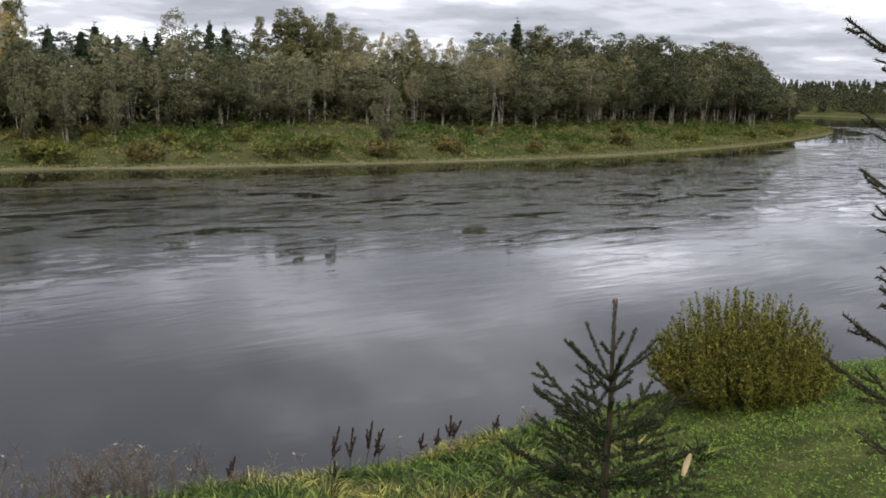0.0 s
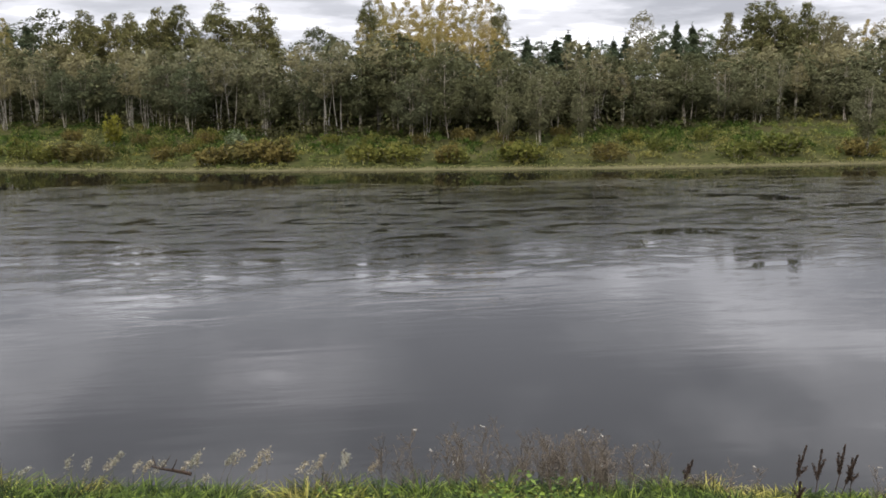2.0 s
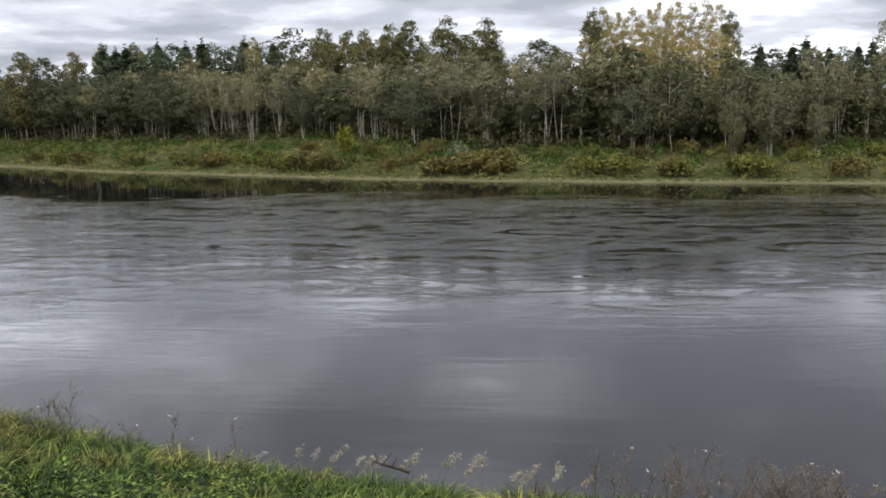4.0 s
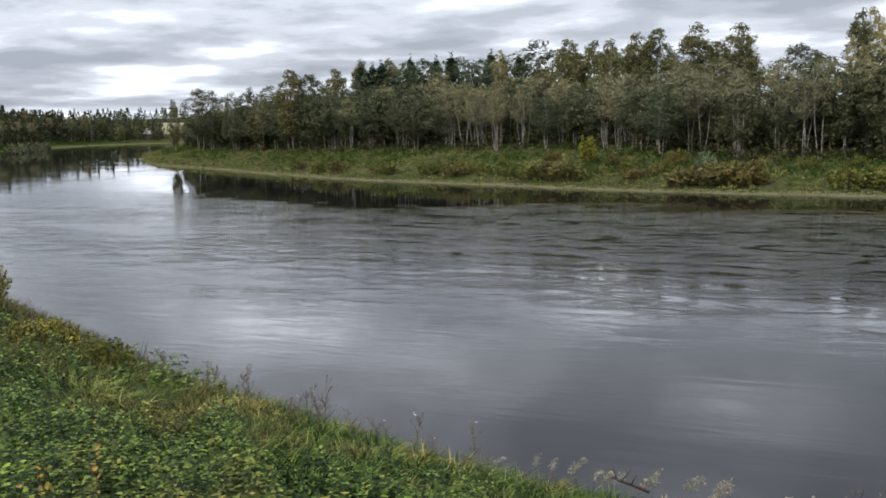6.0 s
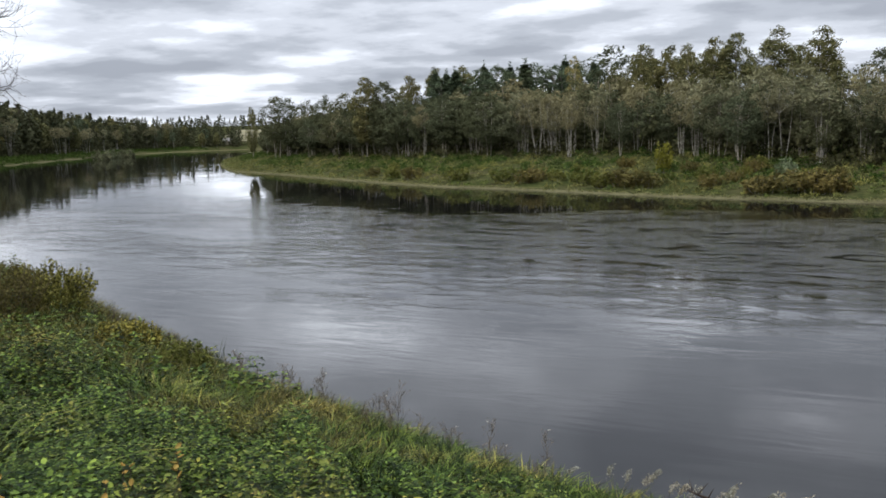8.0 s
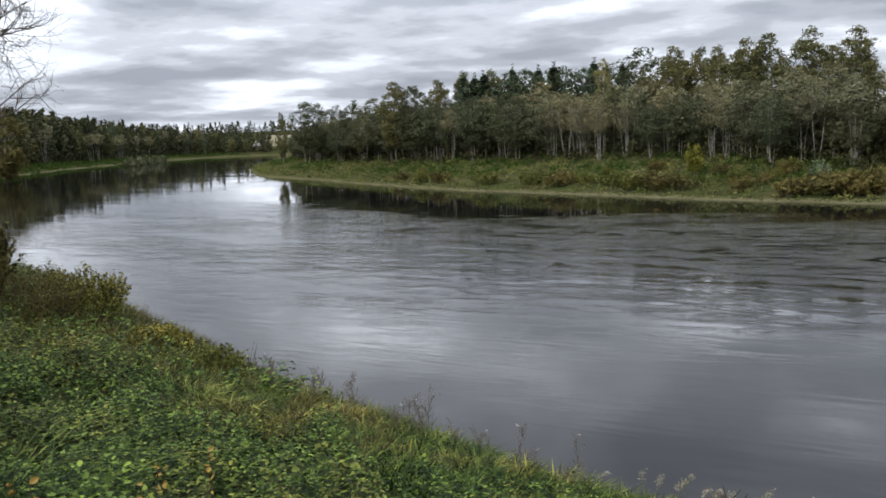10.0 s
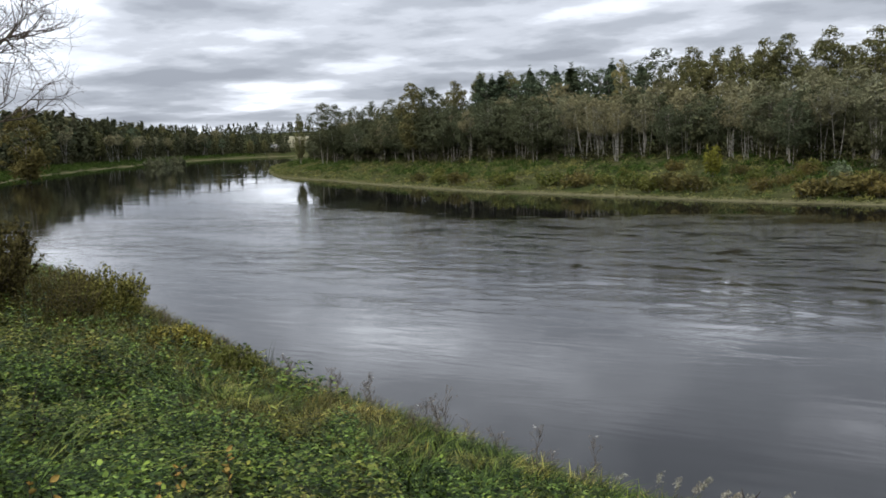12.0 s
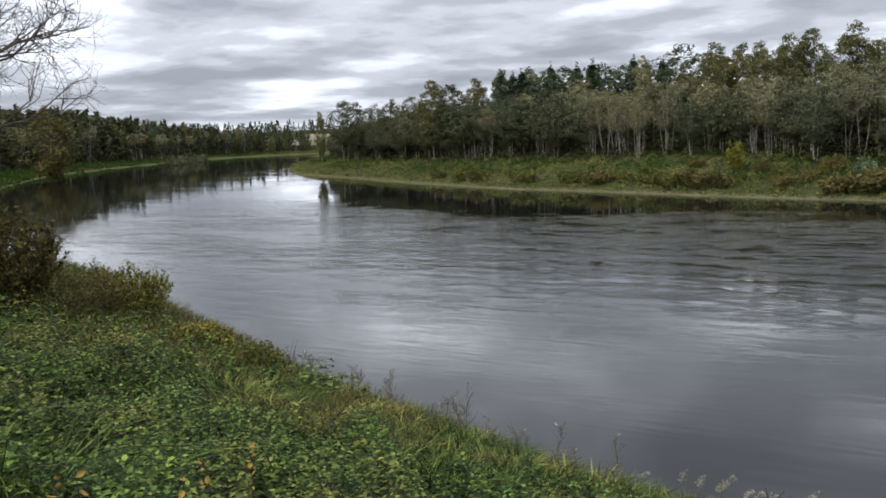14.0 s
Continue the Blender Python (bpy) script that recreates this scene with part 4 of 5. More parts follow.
# ---- near bank: lawn, meadow, grasses ----
def strips(paths, widths, name, material, materials=None):
    """Blades or leaves as folded strips: paths n x k x 3 along the middle, widths k, side vectors level."""
    n, k, _ = paths.shape
    d = paths[:, -1] - paths[:, 0]
    side = np.cross(d, rng.normal(size=(n, 3)) * 0.25 + np.array([0, 0, 1.0]))
    side /= np.linalg.norm(side, axis=1)[:, None] + 1e-9
    w = np.asarray(widths)
    w = np.broadcast_to(w, (n, k))[:, :, None] * 0.5
    v = np.stack([paths - side[:, None, :] * w, paths + side[:, None, :] * w], 2)     # n, k, 2, 3
    base = (np.arange(n) * k * 2)[:, None, None]
    i = np.arange(k - 1)[None, :, None] * 2
    f = (base + i + np.array([0, 1, 3, 2])[None, None, :]).reshape(-1, 4)
    return raw_mesh(name, v.reshape(-1, 3), f, material)


def raw_mesh(name, v, q, material):
    me = bpy.data.meshes.new(name)
    me.vertices.add(len(v))
    me.vertices.foreach_set("co", np.asarray(v, dtype=np.float32).ravel())
    me.loops.add(q.size)
    me.loops.foreach_set("vertex_index", q.astype(np.int32).ravel())
    me.polygons.add(len(q))
    me.polygons.foreach_set("loop_start", np.arange(0, q.size, 4, dtype=np.int32))
    me.update(calc_edges=True)
    me.materials.append(material)
    return me


def blades(spots, length, width, bend, z=None, k=4, lie=None):
    """Arching grass blades: paths n x k x 3 and widths n x k."""
    n = len(spots)
    z = land_height(spots[:, 0], spots[:, 1]) if z is None else z
    a = rng.uniform(0, 6.28, n) if lie is None else lie + rng.normal(size=n) * 0.9
    ln = length * rng.uniform(0.55, 1.1, n)
    b = bend * rng.uniform(0.3, 1.4, n)
    t = np.linspace(0, 1, k)
    out = np.stack([np.cos(a), np.sin(a)], 1)
    lean = b[:, None] * t ** 2 + 0.12 * t
    up = t - 0.45 * np.minimum(b, 1.5)[:, None] * t ** 2.6
    p = np.zeros((n, k, 3))
    p[:, :, :2] = spots[:, None, :] + out[:, None, :] * (lean * ln[:, None])[:, :, None]
    p[:, :, 2] = z[:, None] - 0.02 + up * ln[:, None]
    w = np.broadcast_to(width, n)[:, None] * rng.uniform(0.7, 1.3, n)[:, None] * np.array([0.8, 1.0, 0.7, 0.08] if k == 4 else [0.9, 0.9, 0.1])[None, :]
    return p, w


def leaves(base, heading, droop, length, width):
    """Pointed leaves folded along the midrib: n x 6 vertices, two faces each."""
    n = len(base)
    c, s = np.cos(heading), np.sin(heading)
    d = np.stack([c * np.cos(droop), s * np.cos(droop), np.sin(droop)], 1)
    e = np.stack([-s, c, rng.normal(size=n) * 0.25], 1)
    u = np.cross(d, e)
    L, W = length[:, None], width[:, None]
    sag = np.array([0, 0, -0.16]) * L
    v = np.stack([base, base + d * L * 0.33 + e * W * 0.5 + u * W * 0.12, base + d * L * 0.7 + e * W * 0.32 + u * W * 0.08 + sag * 0.4, base + d * L + sag,
                  base + d * L * 0.7 - e * W * 0.32 + u * W * 0.08 + sag * 0.4, base + d * L * 0.33 - e * W * 0.5 + u * W * 0.12], 1)
    o = (np.arange(n) * 6)[:, None]
    f = np.concatenate([o + np.array([[0, 1, 2, 3]]), o + np.array([[0, 3, 4, 5]])])
    return v.reshape(-1, 3), f


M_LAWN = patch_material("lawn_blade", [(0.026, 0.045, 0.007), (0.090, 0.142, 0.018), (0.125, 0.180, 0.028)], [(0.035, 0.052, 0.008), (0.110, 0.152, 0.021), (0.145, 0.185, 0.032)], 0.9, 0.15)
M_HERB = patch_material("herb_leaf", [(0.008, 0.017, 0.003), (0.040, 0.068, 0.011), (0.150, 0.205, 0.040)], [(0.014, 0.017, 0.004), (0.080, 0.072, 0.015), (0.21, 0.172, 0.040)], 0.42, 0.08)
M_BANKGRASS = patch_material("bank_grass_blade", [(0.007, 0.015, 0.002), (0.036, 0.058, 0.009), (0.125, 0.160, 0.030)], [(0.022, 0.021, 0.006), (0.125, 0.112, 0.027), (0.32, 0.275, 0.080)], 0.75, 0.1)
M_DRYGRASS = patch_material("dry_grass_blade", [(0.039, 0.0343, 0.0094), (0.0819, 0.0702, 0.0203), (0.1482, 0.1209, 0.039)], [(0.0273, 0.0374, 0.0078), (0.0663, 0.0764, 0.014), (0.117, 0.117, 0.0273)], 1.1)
M_DRYSTEM = bark_material("dry_stem", (0.052, 0.043, 0.033), (0.092, 0.076, 0.058), (0.15, 0.125, 0.10), 40)
M_DOCK = bark_material("dock_seed", (0.016, 0.011, 0.009), (0.035, 0.024, 0.018), (0.06, 0.042, 0.03), 60)
M_PLUME = leaf_material("grass_plume", (0.16, 0.145, 0.11), (0.26, 0.24, 0.19), (0.38, 0.35, 0.29), 0.3)
M_FLUFF = leaf_material("seed_fluff", (0.45, 0.43, 0.40), (0.58, 0.56, 0.53), (0.70, 0.68, 0.66), 0.3)
M_OCHRE = leaf_material("withered_leaf", (0.15, 0.095, 0.025), (0.24, 0.155, 0.045), (0.34, 0.235, 0.075), 0.15)


def brow_side(x, y):
    return -side_distance(np.asarray(x, float), np.asarray(y, float), BROW)     # positive over the edge


def scatter(n, x0, x1, y0, y1, s0, s1):
    p = np.column_stack([rng.uniform(x0, x1, n), rng.uniform(y0, y1, n)])
    s = brow_side(p[:, 0], p[:, 1])
    return p[(s > s0) & (s < s1) & (np.hypot(p[:, 0], p[:, 1]) > 2.2)]


# lawn on the right, mown short
def on_lawn(p):
    az = np.degrees(np.arctan2(p[:, 0], p[:, 1]))
    return p[(az > 30) & (az < 72) & (np.hypot(p[:, 0], p[:, 1]) > 4.6)]


p = on_lawn(scatter(150000, 1.5, 13.5, 0.5, 9.5, -9.5, 0.3))
bl = blades(p, 0.075, 0.0065, 0.9, k=3)
tagged(new("lawn_grass", strips(*bl, "lawn_grass", M_LAWN)), "short bright green lawn on the near bank", "grass", kind="stuff")
p = on_lawn(scatter(46000, 1.5, 13.5, 0.5, 9.5, -9.5, 0.3))
z = land_height(p[:, 0], p[:, 1])
v, f = leaves(np.column_stack([p, z + rng.uniform(0.01, 0.06, len(p))]), rng.uniform(0, 6.28, len(p)), rng.uniform(-0.2, 0.7, len(p)), rng.uniform(0.020, 0.042, len(p)), rng.uniform(0.014, 0.027, len(p)))
tagged(new("clover", raw_mesh("clover", v, f, M_LAWN)), "clover and small broad leaves in the lawn", "herbs", kind="stuff")

# long grass on the brow: a thin sward with tussocks arching out of it
g1 = scatter(70000, -16, 11.5, 4.5, 17, -2.7, 1.3)
w = np.interp(g1[:, 0], [-16, -9, -4, 6, 11.5], [0.4, 0.55, 0.7, 0.9, 0.7])
g1 = g1[rng.random(len(g1)) < w]
clump = np.array([noise.noise((x * 1.6, y * 1.6, 2.0)) for x, y in g1])
bl = blades(g1, (0.19 + 0.22 * clump) * np.interp(g1[:, 0], [4.0, 6.0], [1.0, 0.5]), 0.0105, 0.9)
tagged(new("bank_grass", strips(*bl, "bank_grass", M_BANKGRASS)), "green and straw-coloured grass on the brow of the bank", "grass", kind="stuff")
tus = scatter(7000, -15, 7.5, 4.5, 16, -2.7, 0.9)[:1150]
i = np.repeat(np.arange(len(tus)), 70)
wide = rng.uniform(0.05, 0.15, len(tus))
away = rng.normal(size=(len(i), 2))
g1 = tus[i] + away * wide[i][:, None]
lean = np.arctan2(away[:, 1], away[:, 0])
tall_tuft = rng.uniform(0.22, 0.46, len(tus)) * np.interp(tus[:, 0], [3, 5], [1.0, 0.6])
bl = blades(g1, tall_tuft[i], 0.0170, 1.0, lie=lean)
tagged(new("grass_tussocks", strips(*bl, "grass_tussocks", M_BANKGRASS)), "arching tussocks of green and straw-coloured grass", "grass", kind="stuff")
# brownish dry grass further along and among the herbs
g2 = scatter(230000, -40, -5, 6, 34, -3.6, 4.2)
g2 = g2[np.array([noise.noise((x * 0.5, y * 0.5, 7.0)) > -0.1 - 0.3 * (x < -11) for x, y in g2])]
g2 = g2[rng.random(len(g2)) < np.interp(np.hypot(g2[:, 0], g2[:, 1]), [10, 16, 40], [1, 0.7, 0.3])]
bl = blades(g2, np.interp(np.hypot(g2[:, 0], g2[:, 1]), [12, 25], [0.46, 0.65]), np.interp(np.hypot(g2[:, 0], g2[:, 1]), [12, 25], [0.012, 0.022]), 0.7)
tagged(new("dry_grass", strips(*bl, "dry_grass", M_DRYGRASS)), "brownish dry grass among the herbs", "grass", kind="stuff")


def herbs(n, x0, x1, y0, y1, s0, s1, keep, size, name, label):
    p = scatter(n, x0, x1, y0, y1, s0, s1)
    p = p[keep(p[:, 0], p[:, 1])]
    z = land_height(p[:, 0], p[:, 1])
    bump = np.array([noise.noise((x * 0.9, y * 0.9, 1.0)) + 0.5 * noise.noise((x * 2.7, y * 2.7, 5.0)) for x, y in p])
    top = 0.34 + 0.58 * bump + rng.uniform(-0.20, 0.13, len(p))
    # each shoot carries four whorls of three leaves, the lower ones larger, and a small tip
    per = 13
    idx = np.repeat(np.arange(len(p)), per)
    j = np.tile(np.arange(per), len(p))
    lev = np.array([0.42, 0.62, 0.82, 0.97, 1.0])[j // 3] + rng.uniform(-0.04, 0.04, len(idx))
    base = np.column_stack([p[idx] + rng.normal(size=(len(idx), 2)) * 0.008, z[idx] + np.maximum(top[idx], 0.08) * lev])
    big = rng.uniform(0.65, 1.35, len(p))[idx]
    L = size * big * rng.uniform(0.8, 1.15, len(idx)) * (1.45 - 0.62 * lev) * np.where(j == 12, 0.5, 1.0)
    head = rng.uniform(0, 6.28, len(p))[idx] + (j // 3) * 1.05 + (j % 3) * 2.094 + rng.normal(size=len(idx)) * 0.25
    v, f = leaves(base, head, 0.25 - 0.5 * (1 - lev) + rng.normal(size=len(idx)) * 0.22, L, L * rng.uniform(0.50, 0.66, len(idx)))
    return tagged(new(name, raw_mesh(name, v, f, M_HERB)), label, "herbs", kind="stuff")


left_side = lambda x, y: (np.degrees(np.arctan2(-x, y)) > -20) & (np.degrees(np.arctan2(-x, y)) < 61) & (np.hypot(x, y) < 16) & (np.hypot(x, y) > 4.4) & (brow_side(x, y) < -2.3 + 0.5 * np.sin(x * 1.7) - np.interp(-x, [6, 10], [0.0, 0.9]))
herbs(36000, -17, 6.0, 1.5, 16, -9.5, -0.15, left_side, 0.060, "herb_leaves", "dense green nettles and ground elder on the near bank")
herbs(12000, -34, -8, 3, 24, -12, 0.3, lambda x, y: (np.hypot(x, y) > 13) & (np.degrees(np.arctan2(-x, y)) < 62), 0.092, "tall_herbs", "taller green herbs further along the near bank")


# ---- single plants on the brow ----
def dock(h):
    """A dead dock stalk: a stem with a dense dark seed spike and side spikes."""
    st = stem_path(rng, (0, 0, -0.05), (rng.normal() * 0.06 * h, rng.normal() * 0.05 * h, h), 0.015 * h, 6)
    wood = [tube(st, np.linspace(0.006, 0.003, 6), 5)]
    pts = []
    for k in range(3):
        a, u = rng.uniform(0, 6.28), rng.uniform(0.45, 0.62)
        o = st[0] + (st[-1] - st[0]) * u
        e = o + np.array([math.cos(a) * 0.05, math.sin(a) * 0.05, h * rng.uniform(0.2, 0.3)])
        wood.append(tube([o, (o + e) / 2, e], [0.004, 0.003, 0.002], 4))
        t = rng.random((70, 1))
        pts.append(o + (e - o) * t + rng.normal(size=(70, 3)) * 0.007)
    t = rng.uniform(0.52, 1.0, (200, 1))
    pts.append(st[0] + (st[-1] - st[0]) * t + rng.normal(size=(200, 3)) * 0.009 * (1.3 - t))
    ob = tagged(new("dock_stalk"), "dead dark brown dock stalk with seeds on the brow", "plant", "dock stalks")
    part("stem", mesh_of("stem", *join(wood), M_DOCK), ob)
    part("seed_spike", quads_mesh("seed_spike", leaf_quads(rng, np.concatenate(pts), 0.017, 0, 1.4), M_DOCK), ob)
    return ob


def near_spot(az, dist):
    """A spot near the camera, on the bearing az from where the camera stands when it looks that way."""
    e, (x, y) = eye_at(min(30, max(-36, az))), bearing(az, dist)
    return e[0] + x, e[1] + y


def on_brow(az, over=0.0):
    """The spot on the bearing az that lies over metres past the brow."""
    r = np.linspace(3, 60, 1200)
    x, y = near_spot(az, r)
    s = brow_side(x, y)
    k = int(np.argmax(s > over))
    return float(x[k]), float(y[k])


def rise(el, x, y):
    """The height of a thing at x, y whose top is seen at the elevation el."""
    return EYE[2] + math.hypot(x, y) * math.tan(radians(el)) - land_z(x, y)


DOCKS = [dock(0.75) for _ in range(4)]
for i, (az, el, over) in enumerate([(-29.8, -20.95, 0.1), (-31.15, -21.1, 0.1), (-32.2, -20.65, 0.0), (-32.5, -20.9, 0.1), (-33.2, -21.35, 0.0), (-37.8, -19.9, 0.1),
                                    (-37.5, -20.3, 0.0), (-36.9, -20.9, 0.1), (-35.8, -21.3, 0.2), (-30.3, -23.0, -0.6), (-23.2, -22.3, 0.1), (-40.6, -20.6, 0.1)]):
    x, y = on_brow(az, over)
    m = pose(x, y, land_z(x, y), float(rng.uniform(-9, 9)), float(rng.uniform(2, 24)), float(rng.uniform(-25, 25))) @ Matrix.Diagonal((1.1, 1.1, max(0.35, rise(el, x, y) + 0.04) / 0.75, 1))
    if i < 4:
        DOCKS[i].matrix_basis = m
    else:
        copy_at(DOCKS[i % 4], m)


def seed_grass(h):
    """A tall grass stem with a nodding pale plume."""
    a = rng.uniform(-0.5, 1.2)
    t = np.linspace(0, 1, 8)[:, None]
    out = np.array([math.cos(a), math.sin(a), 0])
    st = np.array([0, 0, -0.05]) + out * (t ** 2.5) * 0.32 * h + np.array([0, 0, 1.0]) * t * h * (1 - 0.12 * t ** 3)
    k = rng.random((90, 1)) * 1.8
    i = (5.2 + k[:, 0]).astype(int)
    pts = st[i] + (st[np.minimum(i + 1, 7)] - st[i]) * (5.2 + k - i[:, None]) + rng.normal(size=(90, 3)) * np.array([0.018, 0.018, 0.014])
    ob = tagged(new("seed_grass"), "tall dry grass stem with a pale plume", "plant", "seeding grasses")
    part("stem", mesh_of("stem", *tube(st, np.linspace(0.0035, 0.0015, 8), 4), M_DRYSTEM), ob)
    part("plume", quads_mesh("plume", leaf_quads(rng, pts, 0.013, 0, 2.4), M_PLUME), ob)
    return ob


PLUMES = [seed_grass(0.7) for _ in range(4)]
for i, (az, el) in enumerate([(13.3, -20.3), (13.6, -20.6), (14.6, -21.2), (12.0, -21.0), (11.4, -21.0), (11.0, -21.4), (8.7, -21.7), (8.3, -21.4), (6.6, -21.2), (6.2, -21.3),
                              (4.3, -21.9), (3.6, -21.8), (9.4, -21.9), (7.4, -22.2), (5.2, -22.1), (2.2, -22.4), (0.6, -22.3), (-0.8, -22.3), (-2.4, -22.6), (15.8, -20.9), (18.5, -20.6), (1.4, -22.2), (-1.8, -22.2)]):
    x, y = on_brow(az, float(rng.uniform(-0.1, 0.5)))
    m = pose(x, y, land_z(x, y), 0, 0, float(rng.uniform(-70, 70))) @ Matrix.Diagonal((1, 1, max(0.35, rise(el, x, y)) / 0.66, 1))
    if i < 4:
        PLUMES[i].matrix_basis = m
    else:
        copy_at(PLUMES[i % 4], m)


def dry_weed(h):
    """A branched, dried-out weed with reddish grey twigs and tufts of fluff."""
    wood, tips = [], []
    st = stem_path(rng, (0, 0, -0.05), (rng.normal() * 0.05, rng.normal() * 0.05, h), 0.02, 6)
    wood.append(tube(st, np.linspace(0.005, 0.002, 6), 4))
    for k in range(16):
        u = rng.uniform(0.3, 0.97)
        i = int(u * 5)
        o = st[i] + (st[min(i + 1, 5)] - st[i]) * (u * 5 - i)
        a = rng.uniform(0, 6.28)
        ln = h * rng.uniform(0.12, 0.3)
        e = o + np.array([math.cos(a) * ln * 0.55, math.sin(a) * ln * 0.55, ln])
        wood.append(tube([o, (o + e) / 2 + rng.normal(size=3) * 0.01, e], [0.003, 0.0025, 0.0015], 3))
        tips.append(e)
        for j in range(2):
            o2 = o + (e - o) * rng.uniform(0.4, 0.8)
            e2 = o2 + np.array([rng.normal() * 0.05, rng.normal() * 0.05, rng.uniform(0.03, 0.09)])
            wood.append(tube([o2, (o2 + e2) / 2, e2], [0.0022, 0.002, 0.0012], 3))
            tips.append(e2)
    tips = np.array(tips)
    ob = tagged(new("dry_weed"), "dried reddish-brown weed with bits of white fluff", "plant", "dry weeds on the brow")
    part("stem", mesh_of("stem", *join(wood), M_DRYSTEM), ob)
    pts = np.repeat(tips[rng.random(len(tips)) < 0.012], 8, axis=0)
    if len(pts):
        tagged(part("fluff", quads_mesh("fluff", leaf_quads(rng, pts + rng.normal(size=pts.shape) * 0.008, 0.010), M_FLUFF), ob), kind="stuff")
    pts = np.repeat(tips, 2, axis=0)
    tagged(part("seed_spray", quads_mesh("seed_spray", leaf_quads(rng, pts + rng.normal(size=pts.shape) * 0.010, 0.011, 0, 1.8), M_DRYSTEM), ob), kind="stuff")
    return ob


WEEDS = [dry_weed(0.7) for _ in range(5)]
for i in range(60):
    az = float(rng.normal(-15.0, 4.6)) if i < 46 else float(rng.uniform(-46, 0))
    x, y = on_brow(az, float(rng.uniform(-0.7, 0.5)))
    h = max(0.3, rise(-21.8 + 0.9 * math.exp(-((az + 12) / 9) ** 2) + float(rng.uniform(-1.0, 0.5)), x, y))
    m = pose(x, y, land_z(x, y), float(rng.uniform(-6, 6)), float(rng.uniform(-6, 6)), float(rng.uniform(0, 360))) @ Matrix.Diagonal((1, 1, h / 0.85, 1))
    if i < 5:
        WEEDS[i].matrix_basis = m
    else:
        copy_at(WEEDS[i % 5], m)

for az, el, over in [(43.6, -11.2, 0.1), (43.2, -11.6, 0.2), (44.1, -11.7, 0.0), (42.6, -12.2, 0.2), (39.0, -13.2, 0.2), (38.2, -13.9, 0.1), (36.6, -13.9, 0.3), (35.2, -14.9, 0.2),
                     (33.0, -15.9, 0.3), (30.6, -16.7, 0.2), (27.8, -17.9, 0.2), (25.0, -18.8, 0.2), (22.4, -19.4, 0.3), (46.2, -10.2, 0.1), (47.6, -9.6, 0.2)]:
    x, y = on_brow(az, over)
    h = max(0.35, rise(el, x, y))
    copy_at(WEEDS[int(rng.integers(5))] if az < 42 else DOCKS[int(rng.integers(4))], pose(x, y, land_z(x, y), float(rng.uniform(-8, 8)), float(rng.uniform(-8, 8)), float(rng.uniform(0, 360))) @ Matrix.Diagonal((0.9, 0.9, h / 0.78, 1)))

def sedge_clump(h):
    """A few stiff dark blades from one foot."""
    pts = rng.normal(size=(9, 2)) * 0.03
    t = np.linspace(0, 1, 5)
    a, out = rng.uniform(0, 6.28, 9), rng.uniform(0.1, 0.5, 9)
    ln = h * rng.uniform(0.6, 1.0, 9)
    path = np.stack([pts[:, :1] + (np.cos(a) * out * ln)[:, None] * t ** 1.6, pts[:, 1:] + (np.sin(a) * out * ln)[:, None] * t ** 1.6, ln[:, None] * t * (1 - 0.15 * t)], -1)
    return strips(path, np.array([0.014, 0.018, 0.016, 0.010, 0.002]), "sedge", M_SEDGE)


M_SEDGE = leaf_material("sedge_blade", (0.012, 0.020, 0.008), (0.024, 0.036, 0.014), (0.042, 0.055, 0.024), 0.1)
for az, el, over in [(40.2, -11.2, 0.0), (39.8, -11.9, 0.1), (55.0, -7.0, 0.0)]:
    x, y = on_brow(az, over)
    ob = tagged(new("sedge", sedge_clump(max(0.4, rise(el, x, y)))), "stiff dark green sedge blades on the brow", "plant", "sedges on the brow")
    ob.matrix_basis = pose(x, y, land_z(x, y) - 0.03)

# dark dried stalks scattered along the brow on the upstream side
for i in range(26):
    az = float(rng.uniform(17, 50))
    x, y = on_brow(az, float(rng.uniform(-0.9, 0.5)))
    k = float(rng.uniform(0.35, 0.75))
    copy_at(WEEDS[int(rng.integers(5))], pose(x, y, land_z(x, y), float(rng.uniform(-10, 10)), float(rng.uniform(-10, 10)), float(rng.uniform(0, 360))) @ Matrix.Diagonal((1.1 * k + 0.3, 1.1 * k + 0.3, k / 0.7, 1)))

# ---- bushes and trees on the near bank ----
M_WILLOW = leaf_material("bush_willow_leaf", (0.018, 0.0198, 0.0045), (0.0972, 0.0954, 0.0189), (0.243, 0.2142, 0.0495), 0.2)
M_OLIVE = leaf_material("olive_bush_leaf", (0.028, 0.027, 0.008), (0.115, 0.105, 0.026), (0.27, 0.235, 0.06), 0.2)
M_DUSK = leaf_material("dusky_bush_leaf", (0.020, 0.018, 0.008), (0.052, 0.046, 0.018), (0.105, 0.092, 0.036), 0.12)
M_TWIG = bark_material("twig_bark", (0.035, 0.026, 0.018), (0.07, 0.054, 0.038), (0.12, 0.095, 0.065), 30)
x, y = near_spot(-56.3, 11.3)
bush = shrub("willow_bush", rng, 2.35, 1.22, 900, 90000, 0.0135, M_TWIG, M_WILLOW, "dense yellow-brown willow bush at the edge of the lawn", "willow bushes", 0.62, 0.004, 0.7, 3.2, 1.0)
put(bush, x, y)
x, y = bearing(50.0, 23.2)
put(shrub("willow_bush", rng, 2.6, 1.35, 150, 13000, 0.036, M_TWIG, M_OLIVE, "olive-yellow willow bush on the bank's edge", "willow bushes", 0.6, 0.008), x, y)
x, y = bearing(52.8, 21.5)
put(shrub("willow_bush", rng, 2.6, 1.3, 110, 3600, 0.034, M_TWIG, M_RUST, "sparse brownish bush on the bank's edge", "willow bushes", 0.6, 0.008), x, y)
x, y = bearing(56.9, 21.5)
